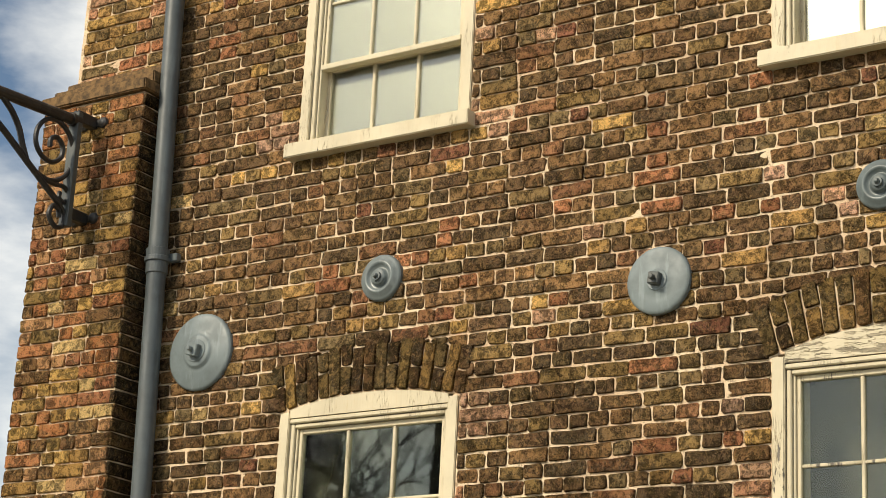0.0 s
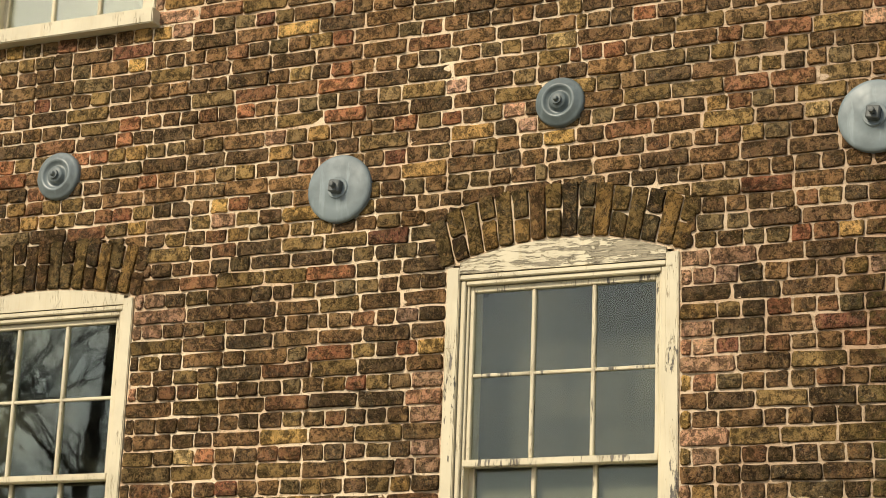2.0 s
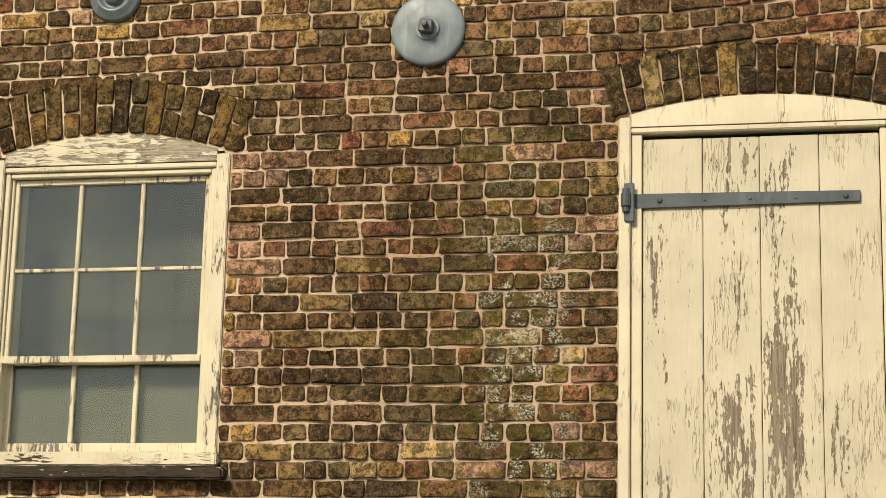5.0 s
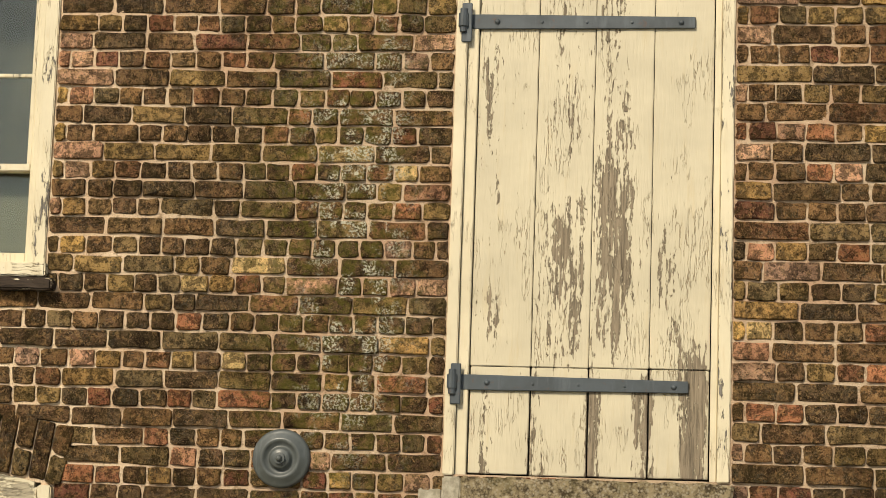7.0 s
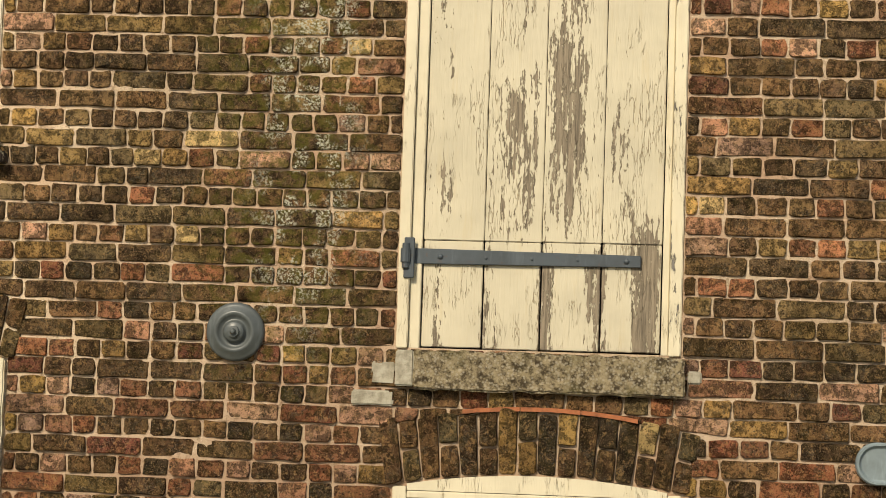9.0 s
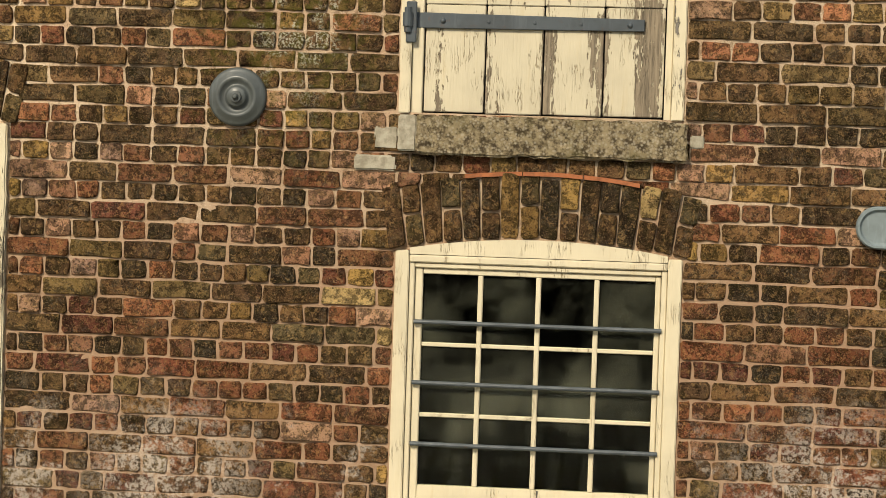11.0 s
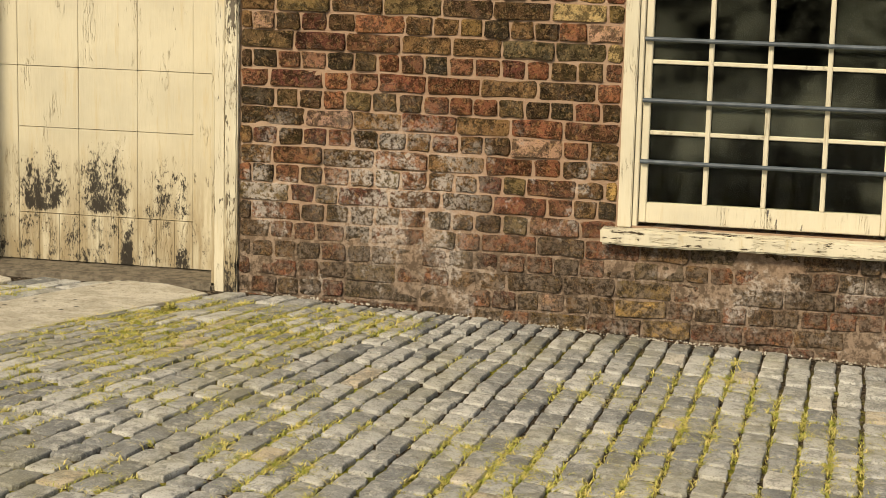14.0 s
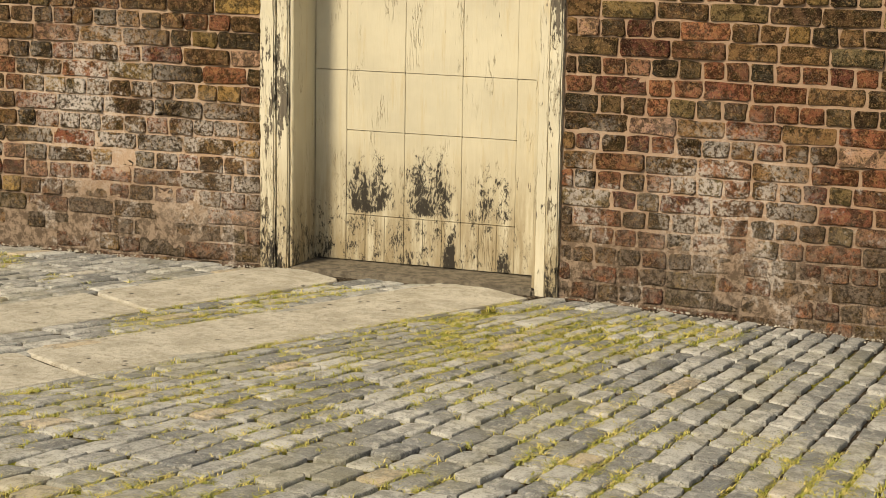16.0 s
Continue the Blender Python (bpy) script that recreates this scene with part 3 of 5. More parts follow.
def split_bond(spans, rng):
    """Cuts a course where the bond changes over."""
    out = []
    for a, b in spans:
        m = BOND_CHANGE + rng.uniform(-0.12, 0.12)
        out.extend([(a, m), (m, b)] if a + 0.2 < m < b - 0.2 else [(a, b)])
    return out


def course_bricks(row, spans, rng):
    """The bricks of one course as (x0, x1): stretchers in odd rows, headers in even ones, cut at the ends."""
    out = []
    for a, b in split_bond(spans, rng):
        odd = (row + (1 if (a + b) / 2 < BOND_CHANGE else 0)) % 2
        long = brick_length((a + b) / 2 if b - a < 4 else a + 0.5)
        pitch = long if odd else long * 0.482
        shift = (0.031 if odd else 0.077) + 0.02 * math.sin(row * 2.3) + (0.11 if row % 4 == 3 else 0)
        # a closer beside the jamb in the header courses
        x = a + (0.055 if not odd and a > WALL_L + 0.1 else (shift % pitch))
        cuts = [a] if x - a < 0.05 else [a, x]
        while x < b - 0.05:
            long = brick_length(x)
            x += (long if odd else long * 0.482) * rng.uniform(0.90, 1.09)
            if x > a + 0.055 and x < b - 0.055:
                cuts.append(x)
        cuts.append(b)
        i = 0
        while i < len(cuts) - 1:
            l, r = cuts[i], cuts[i + 1]
            if odd and r - l > 0.19 and rng.random() < 0.13:
                m = (l + r) / 2 + rng.uniform(-0.014, 0.014)
                out.extend(((l, m), (m, r)))
            elif not odd and i + 2 < len(cuts) and rng.random() < 0.06:
                out.append((l, cuts[i + 2]))
                i += 1
            else:
                out.append((l, r))
            i += 1
    return out


class Heap:
    """Many bricks or stones gathered into one mesh, each with its own colour."""

    def __init__(self):
        self.v, self.f, self.c = [], [], []

    def add(self, verts, faces, tone):
        n = len(self.v)
        self.v.extend(verts)
        self.f.extend(tuple(i + n for i in face) for face in faces)
        self.c.extend([(*tone, 1.0)] * len(verts))

    def mesh(self, name, material, smooth=False):
        me = bpy.data.meshes.new(name)
        me.from_pydata(self.v, [], self.f)
        layer = me.color_attributes.new("tone", "FLOAT_COLOR", "POINT")
        layer.data.foreach_set("color", [x for c in self.c for x in c])
        me.polygons.foreach_set("use_smooth", [smooth] * len(me.polygons))
        me.materials.append(material)
        me.update()
        return me


# ---- the front wall ----
rng = random.Random(11)


def wall_backing():
    """Mortar and core of the wall: a thick slab with the openings cut through it."""
    bm = bmesh.new()
    front, back = 0.034, 0.36
    xs = sorted({WALL_L, WALL_R, *(v for o in OPENINGS.values() for v in o[:2])})
    for x0, x1 in zip(xs, xs[1:]):
        c = (x0 + x1) / 2
        taken = sorted((o[2], o[4]) for o in OPENINGS.values() if o[0] < c < o[1])
        z = -0.5
        for a, b in taken:
            if a > z:
                box(bm, x0, x1, front, back, z, a)
            z = b
        box(bm, x0, x1, front, back, z, WALL_TOP)
    for o in OPENINGS.values():
        n = 24
        for i in range(n):
            a, b = o[0] + (o[1] - o[0]) * i / n, o[0] + (o[1] - o[0]) * (i + 1) / n
            box(bm, a, b, front, back, min(arc_z(o, a), arc_z(o, b)), o[4])
    return bm


wall_front = tagged(part("wall_front", wall_backing(), MORTAR), "weathered brown stock brick wall with sandy lime mortar", "wall", kind="structure")



def in_opening(x, z):
    return any(o[0] < x < o[1] and o[2] < z < (o[3] if o[4] - o[3] < 0.01 else arc_z(o, x)) for o in OPENINGS.values())


def mortar_depth(x, z):
    """How far the joints lie behind the wall face: raked and washed out in places, smeared flush near the ground."""
    d = 0.0095 + 0.0035 * noise.noise(Vector((x * 2.2, 1, z * 2.2))) + 0.0040 * noise.noise(Vector((x * 11, 5, z * 14))) + 0.0026 * noise.noise(Vector((x * 37, 9, z * 37)))
    low = max(0.0, min(1.0, (0.62 - z) / 0.45))
    smear = max(0.0, noise.noise(Vector((x * 2.6, 4, z * 5.0))) + 0.12 + 0.25 * low)
    return d - low * 0.0065 * min(1.0, smear * 1.4) + low * 0.004 * noise.noise(Vector((x * 19, 2, z * 23)))


def mortar_skin():
    """The pointed face of the mortar, as an uneven sheet between the bricks."""
    step = 0.022
    nx, nz = int((WALL_R - WALL_L) / step), int((WALL_TOP + 0.4) / step)
    xs = [WALL_L + (WALL_R - WALL_L) * i / nx for i in range(nx + 1)]
    zs = [-0.4 + (WALL_TOP + 0.4) * j / nz for j in range(nz + 1)]
    open_at = [[in_opening(x, z) for x in xs] for z in zs]
    v = [(x, mortar_depth(x, z), z) for z in zs for x in xs]
    f = []
    for j in range(nz):
        for i in range(nx):
            if not (open_at[j][i] and open_at[j][i + 1] and open_at[j + 1][i] and open_at[j + 1][i + 1]):
                k = j * (nx + 1) + i
                f.append((k, k + 1, k + nx + 2, k + nx + 1))
    me = bpy.data.meshes.new("mortar_joints")
    me.from_pydata(v, [], f)
    me.polygons.foreach_set("use_smooth", [True] * len(f))
    me.materials.append(MORTAR)
    ob = new("mortar_joints", me)
    ob.parent = wall_front
    return tagged(ob, kind="stuff")


mortar_skin()
NEAR_PATCHES = ((-1.66, -0.10, 0.10, 1.05), (1.14, 1.98, 0.15, 1.50))
loose = []
heap = Heap()
for row in range(-48, 60):
    spans, x = [], WALL_L + 0.03
    if joint_z(row, -4.0) < -0.45 or joint_z(row + 1, -4.0) > WALL_TOP + 0.08:
        continue
    for a, b in gaps_at(row):
        if a > x + 0.03:
            spans.append((x, a))
        x = max(x, b)
    spans.append((x, WALL_R))
    for l, r in course_bricks(row, spans, rng):
        g, gz = rng.uniform(0.0030, 0.0060), rng.uniform(0.0036, 0.0064)
        w = 0.005 * noise.noise(Vector((l * 0.9, 0, row * 0.31))) + rng.uniform(-0.0015, 0.0015)
        corners = [(l + g, joint_z(row, l) + gz + w), (r - g, joint_z(row, r) + gz + w), (r - g, joint_z(row + 1, r) - gz + w), (l + g, joint_z(row + 1, l) - gz + w)]
        xm = (l + r) / 2
        z0, z1 = joint_z(row, xm), joint_z(row + 1, xm)
        zm = (z0 + z1) / 2
        if z1 > WALL_TOP:
            continue
        for o in OPENINGS.values():
            flank = 0.22 * (zm - o[3])
            if o[3] < zm and z0 < o[4] + o[5] + 0.02 and o[0] - flank < xm < o[1] + flank:
                corners[:2] = [(cx, min(z1 - 0.012, max(cz, arc_z(o, cx, o[5]) + 0.008))) for cx, cz in corners[:2]]
        near = any(p[0] < xm < p[1] and p[2] < zm < p[3] for p in NEAR_PATCHES)
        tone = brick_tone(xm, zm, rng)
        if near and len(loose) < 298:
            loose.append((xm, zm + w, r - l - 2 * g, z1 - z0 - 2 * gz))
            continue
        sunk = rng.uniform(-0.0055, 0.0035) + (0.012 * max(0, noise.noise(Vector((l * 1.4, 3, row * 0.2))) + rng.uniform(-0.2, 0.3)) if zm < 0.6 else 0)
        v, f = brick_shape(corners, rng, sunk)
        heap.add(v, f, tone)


def arch_bricks(o, count, seed):
    """A rough segmental arch of bricks on end, some of them pairs of halves."""
    x0, x1, z0, spring, crown, ring = o
    c, half, rise = (x0 + x1) / 2, (x1 - x0) / 2 + 0.012, crown - spring
    radius = (half * half + rise * rise) / (2 * rise)
    top = math.asin(min(0.99, half / radius)) * 1.03
    cz = crown - radius
    r = random.Random(seed)
    cuts = [-top + 2 * top * i / count for i in range(count + 1)]
    for i in range(count):
        a, b = cuts[i], cuts[i + 1]
        g = 0.0042 / radius
        h = ring * r.uniform(1.02, 1.13)
        def at(angle, out):
            return c + radius * math.sin(angle) + math.sin(angle) * out * 0.8, cz + radius * math.cos(angle) + math.cos(angle) * out
        pieces = [(0.004, h)] if i % 2 == seed % 2 else [(0.004, h * r.uniform(0.42, 0.55)), None]
        if pieces[-1] is None:
            pieces = [pieces[0], (pieces[0][1] + 0.010, h)]
        for lo, hi in pieces:
            q = [at(a + g, lo), at(b - g, lo), at(b - g, hi), at(a + g, hi)]
            v, f = brick_shape(q, r, r.uniform(-0.009, -0.004))
            tone = r.choice(DARKS + BROWN[:3] + OLIVES[2:]) if r.random() < 0.85 else r.choice(YELLOWS + OLIVES)
            if o is OPENINGS["lower_middle"] and r.random() < 0.45:
                tone = r.choice(OLIVES[:2] + YELLOWS[2:3])
            heap.add(v, f, tuple(t * 1.3 for t in tone))


for (name, o), n in zip(OPENINGS.items(), (17, 17, 17, 16, 16, 16, 20)):
    arch_bricks(o, n, n + len(name))
bulk = new("brickwork", heap.mesh("brickwork", BRICK, True))
bulk.parent = wall_front
tagged(bulk, kind="stuff")

# ---- the pier at the corner of the building, with its own lighter bricks ----
pier = tagged(part("brick_pier", block(-7.66, -6.87, -0.218, 0.03, -0.4, 6.20), MORTAR), "yellow and orange brick corner pier with sloped top", "brick pier", kind="structure")
pheap = Heap()
prng = random.Random(5)
for row in range(-9, 70):
    z0 = JOINT0 + row * COURSE
    if z0 + COURSE > 6.2:
        break
    for l, r in course_bricks(row + 1, [(-7.665, -6.862)], prng):
        g = 0.0045
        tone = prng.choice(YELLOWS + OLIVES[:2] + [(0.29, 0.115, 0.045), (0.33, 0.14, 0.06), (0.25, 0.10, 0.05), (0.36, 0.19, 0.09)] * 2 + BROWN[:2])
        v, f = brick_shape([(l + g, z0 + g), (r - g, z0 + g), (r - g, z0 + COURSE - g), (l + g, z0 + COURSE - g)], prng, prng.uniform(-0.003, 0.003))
        # front tones are raised 1.8 times, putting sunlight into the brick colour
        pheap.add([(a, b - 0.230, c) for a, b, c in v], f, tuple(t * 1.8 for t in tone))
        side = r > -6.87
        # right return gets brown and dark tones, its shade put into the colour
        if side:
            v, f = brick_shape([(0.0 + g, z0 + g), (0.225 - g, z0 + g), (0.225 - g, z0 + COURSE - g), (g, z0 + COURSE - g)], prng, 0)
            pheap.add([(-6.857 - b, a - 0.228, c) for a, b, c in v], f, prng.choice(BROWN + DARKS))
            v, f = brick_shape([(0.0 + g, z0 + g), (0.225 - g, z0 + g), (0.225 - g, z0 + COURSE - g), (g, z0 + COURSE - g)], prng, 0)
            pheap.add([(-7.672 + b, a - 0.228, c) for a, b, c in v], [tuple(reversed(q)) for q in f], prng.choice(BROWN + YELLOWS))
ob = new("pier_brickwork", pheap.mesh("pier_brickwork", BRICK, True))
ob.parent = pier
tagged(ob, kind="stuff")
# sloped courses on top of the pier
for i in range(3):
    z, y = 6.20 + 0.075 * i, -0.258 + 0.085 * i
    part("coping_course", rough_block(-7.69 + 0.02 * i, -6.84 - 0.01 * i, y, 0.02, z, z + 0.075, 0.11, 0.006, 0.008, i * 3.1), COPING, pier)

# the side wall, back and roof that close the building
part("wall_west", block(WALL_L, WALL_L + 0.35, 0.362, 7.0, -0.5, WALL_TOP), MORTAR)
part("wall_east", block(WALL_R - 0.35, WALL_R, 0.362, 7.0, -0.5, WALL_TOP), MORTAR)
part("wall_north", block(WALL_L, WALL_R, 7.0, 7.3, -0.5, WALL_TOP), MORTAR)
part("ceiling", block(WALL_L - 0.05, WALL_R + 0.05, -0.06, 7.35, WALL_TOP, WALL_TOP + 0.12, 0.01), COPING)
# floors and inner wall take the near-black colour as painted room shade
part("floor_upper", block(WALL_L + 0.36, WALL_R - 0.36, 0.365, 6.99, 4.78, 4.95), SHADE_BLACK)
part("floor_middle", block(WALL_L + 0.36, WALL_R - 0.36, 0.365, 6.99, 1.76, 1.93), SHADE_BLACK)
part("wall_inner", block(WALL_L + 0.36, WALL_R - 0.36, 2.6, 2.7, -0.4, WALL_TOP - 0.01), SHADE_BLACK)
for n in ("wall_west", "wall_east", "wall_north", "ceiling", "floor_upper", "floor_middle", "wall_inner"):
    tagged(bpy.data.objects[n], {"ceiling": "weathered flat roof edge over the brick front", "wall_inner": "near-black wall behind the windows, painted as unlit room"}.get(n, "plain dim inner side of the old brick building"), "building", kind="structure")


# ---- windows ----
def head_piece(o, z_low, y0, y1, shrink=0.0):
    """The curved board that fills the arch above a straight head."""
    bm = bmesh.new()
    x0, x1 = o[0] + shrink, o[1] - shrink
    n = 20
    low, high = [], []
    for y in (y0, y1):
        low.append([bm.verts.new((x0 + (x1 - x0) * i / n, y, z_low)) for i in range(n + 1)])
        high.append([bm.verts.new((x0 + (x1 - x0) * i / n, y, max(z_low + 0.004, arc_z(o, x0 + (x1 - x0) * i / n) - 0.004))) for i in range(n + 1)])
    for i in range(n):
        bm.faces.new((low[0][i], low[0][i + 1], high[0][i + 1], high[0][i]))
        bm.faces.new((low[1][i + 1], low[1][i], high[1][i], high[1][i + 1]))
        bm.faces.new((high[0][i], high[0][i + 1], high[1][i + 1], high[1][i]))
        bm.faces.new((low[0][i + 1], low[0][i], low[1][i], low[1][i + 1]))
    for i in (0, n):
        bm.faces.new((low[0][i], high[0][i], high[1][i], low[1][i]))
    return bm


def sash_window(number, key, worn, blind):
    """A box sash: frame with stepped mouldings, a two-row upper sash and a lower sash set back behind it."""
    o = OPENINGS[key]
    x0, x1, z0, spring, crown, ring = o
    win = tagged(empty(f"window_{number}", (x0 + x1) / 2, 0, z0), ("cream painted timber sash window with badly peeling head" if worn else "cream painted timber sash window with six over three panes") + " below a brick arch", "window", "sash windows", "structure")
    skin = PAINT_OLD if worn else PAINT
    def add(name, bm, mat, label=""):
        return under(part(name, bm, mat, label=label), win)
    sill_top = z0 + 0.02
    top = spring - 0.035
    fl, fr = x0 + 0.004, x1 - 0.004
    # outer frame, flush with the wall, and an inner step
    frame_ob = add("window_frame", rough_block(fl, fl + 0.062, -0.004, 0.20, sill_top, spring - 0.004, 0.09, 0.0012, 0.004), skin)
    add("window_frame", rough_block(fr - 0.062, fr, -0.004, 0.20, sill_top, spring - 0.004, 0.09, 0.0012, 0.004), skin)
    add("window_head", head_piece(o, top, 0.002, 0.20, 0.066), PAINT_HEAD if worn else PAINT)
    add("head_moulding", block(fl + 0.062, fr - 0.062, 0.004, 0.20, top - 0.028, top - 0.004, 0.005), PAINT)
    for side, a, b in (("l", fl + 0.064, fl + 0.088), ("r", fr - 0.088, fr - 0.064)):
        add("bead", block(a, b, 0.016, 0.20, sill_top, top - 0.030, 0.004), PAINT)
        inner = (b + 0.001, b + 0.014) if side == "l" else (a - 0.014, a - 0.001)
        add("bead", block(inner[0], inner[1], 0.034, 0.20, sill_top, top - 0.05, 0.003), PAINT)
    add("bead", block(fl + 0.090, fr - 0.090, 0.018, 0.20, top - 0.052, top - 0.031, 0.004), PAINT)
    gl, gr = x0 + 0.107, x1 - 0.107
    gt, gm, gb = top - 0.056, z0 + 0.478, z0 + (0.072 if key == "lower_middle" else 0.03)
    # upper sash
    upper = under(part("upper_sash", block(gl, gl + 0.020, 0.046, 0.082, gm, gt, 0.003), PAINT), win)
    def rail(name, bm, parent_ob):
        return part(name, bm, skin, parent_ob) if parent_ob else under(part(name, bm, skin), win)
    rail("stile", block(gr - 0.020, gr, 0.046, 0.082, gm, gt, 0.003), upper)
    rail("top_rail", block(gl + 0.021, gr - 0.021, 0.047, 0.081, gt - 0.026, gt, 0.003), upper)
    rail("meeting_rail", rough_block(gl - 0.010, gr, 0.030, 0.082, gm - 0.004, gm + 0.028, 0.12, 0.0012, 0.003), upper)
    zl, zh = gm + 0.029, gt - 0.027
    zmid = (zl + zh) / 2
    wp = (gr - gl - 0.042) / 3
    for i in (1, 2):
        xx = gl + 0.021 + wp * i
        rail("glazing_bar", block(xx - 0.009, xx + 0.009, 0.050, 0.080, zl, zh, 0.004), upper)
    rail("glazing_bar", block(gl + 0.021, gr - 0.021, 0.053, 0.078, zmid - 0.008, zmid + 0.008, 0.003), upper)
    # lower sash, further back
    lower = rail("lower_sash", block(gl - 0.008, gl + 0.024, 0.098, 0.134, gb, gm + 0.02, 0.003), None)
    rail("stile", block(gr - 0.018, gr + 0.012, 0.098, 0.134, gb, gm + 0.02, 0.003), lower)
    rail("bottom_rail", rough_block(gl + 0.025, gr - 0.019, 0.098, 0.134, gb, gb + 0.052, 0.12, 0.0012, 0.003), lower)
    rail("top_rail", block(gl + 0.025, gr - 0.019, 0.098, 0.134, gm, gm + 0.02, 0.003), lower)
    for i in (1, 2):
        xx = gl + 0.021 + wp * i
        rail("glazing_bar", rough_block(xx - 0.010, xx + 0.010, 0.100, 0.132, gb + 0.053, gm - 0.001, 0.06, 0.0015, 0.003), lower)
    # panes, each one a little out of true
    for r0, r1, y in ((zmid, zh, 0.066), (zl, zmid, 0.066), (gb + 0.05, gm, 0.116)):
        for i in range(3):
            bm = block(gl + 0.019 + wp * i, gl + 0.023 + wp * (i + 1), y - 0.002, y + 0.002, r0 - 0.004, r1 + 0.004)
            c = Vector((gl + wp * (i + 0.5), y, (r0 + r1) / 2))
            tilt = Euler((rng.uniform(-0.006, 0.006), 0, rng.uniform(-0.006, 0.006))).to_matrix()
            for v in bm.verts:
                v.co = c + tilt @ (v.co - c)
            pane = part("pane", bm, GLASS_SKY if z0 > 5 else (GLASS if worn else GLASS_CLEAR), upper if y < 0.1 else lower)
            pane.visible_shadow = False
    if key == "lower_middle":
        add("board", block(gl - 0.006, gr + 0.010, 0.150, 0.160, gb + 0.02, gm + 0.01), PANEL, "grey-green board close behind the lower panes")
    # added sheet: painted sky reflection in the upper windows, painted shade below
    if blind:
        add("blind", block(gl - 0.02, gr + 0.02, 0.30, 0.305, z0, crown - 0.05), SKY_SHEET if z0 > 5 else PANE_SHADE, "added sheet behind the glass, coloured for the panes' sky light or shade")
    # sill
    if key == "lower_middle":
        add("window_sill", rough_block(x0 - 0.055, x1 + 0.050, -0.065, 0.20, z0 - 0.052, z0 + 0.004, 0.05, 0.006, 0.008), PAINT_ROT, "rotten flaking timber sill")
        add("sill_board", rough_block(x0 - 0.02, x1 + 0.012, -0.040, 0.20, z0 + 0.008, z0 + 0.070, 0.05, 0.004, 0.006), PAINT_SILL)
    else:
        add("window_sill", rough_block(x0 - 0.042, x1 + 0.035, -0.075, 0.20, z0 - 0.072, z0 + 0.012, 0.09, 0.0015, 0.005), PAINT)
    return win


sash_window(1, "upper_left", False, True)
sash_window(2, "upper_middle", False, True)
sash_window(3, "lower_left", False, False)
sash_window(4, "lower_middle", True, True)


def barred_window(number):
    o = OPENINGS["barred"]
    x0, x1, z0, spring, crown, ring = o
    win = tagged(empty(f"window_{number}", (x0 + x1) / 2, 0, z0), "cream painted fixed window of sixteen dusty panes with iron security bars", "window", kind="structure")
    def add(name, bm, mat, label=""):
        return under(part(name, bm, mat, label=label), win)
    top = spring - 0.018
    add("window_frame", rough_block(x0 + 0.003, x0 + 0.060, -0.006, 0.18, z0, spring - 0.003, 0.09, 0.001, 0.004), PAINT)
    add("window_frame", rough_block(x1 - 0.060, x1 - 0.003, -0.006, 0.18, z0, spring - 0.003, 0.09, 0.001, 0.004), PAINT)
    add("window_head", head_piece(o, top, 0.000, 0.18, 0.062), PAINT)
    add("head_moulding", block(x0 + 0.061, x1 - 0.061, -0.002, 0.18, top - 0.034, top - 0.003, 0.005), PAINT)
    add("bead", block(x0 + 0.061, x0 + 0.084, 0.008, 0.18, z0, top - 0.035, 0.004), PAINT)
    add("bead", block(x1 - 0.084, x1 - 0.061, 0.008, 0.18, z0, top - 0.035, 0.004), PAINT)
    add("bead", block(x0 + 0.085, x1 - 0.085, 0.010, 0.18, top - 0.056, top - 0.036, 0.004), PAINT)
    gl, gr, gb, gt = 0.050, 1.014, 0.490, 1.376
    add("stile", block(x0 + 0.086, gl, 0.022, 0.062, z0 + 0.02, top - 0.058, 0.004), PAINT)
    add("stile", block(gr, x1 - 0.086, 0.022, 0.062, z0 + 0.02, top - 0.058, 0.004), PAINT)
    add("bottom_rail", rough_block(gl + 0.001, gr - 0.001, 0.024, 0.062, z0 + 0.02, gb, 0.12, 0.001, 0.003), PAINT)
    add("top_rail", block(gl + 0.001, gr - 0.001, 0.024, 0.062, gt, top - 0.058, 0.003), PAINT)
    wx, wz = (gr - gl) / 4, (gt - gb) / 3
    for i in (1, 2, 3):
        add("glazing_bar", block(gl + wx * i - 0.0105, gl + wx * i + 0.0105, 0.026, 0.058, gb, gt, 0.004), PAINT)
    for i in (1, 2):
        add("glazing_bar", block(gl, gr, 0.029, 0.056, gb + wz * i - 0.0085, gb + wz * i + 0.0085, 0.003), PAINT)
    for i in range(4):
        for j in range(3):
            bm = block(gl + wx * i, gl + wx * (i + 1), 0.041, 0.044, gb + wz * j, gb + wz * (j + 1))
            c = Vector((gl + wx * (i + 0.5), 0.042, gb + wz * (j + 0.5)))
            tilt = Euler((rng.uniform(-0.004, 0.004), 0, rng.uniform(-0.004, 0.004))).to_matrix()
            for v in bm.verts:
                v.co = c + tilt @ (v.co - c)
            add("pane", bm, GLASS_DIRTY).visible_shadow = False
    for z in (1.175, 0.921, 0.665):
        add("security_bar", tube([(0.018, 0.006, z + 0.001), (0.3, 0.004, z), (0.7, 0.004, z), (1.044, 0.006, z)], 0.0095, 10), IRON, "dark iron security bar")
    add("window_sill", rough_block(-0.128, 1.160, -0.075, 0.18, 0.318, 0.384, 0.05, 0.0045, 0.008, 4), PAINT_SILL, "flaking cream timber sill with rotten edge")
    return win


barred_window(5)


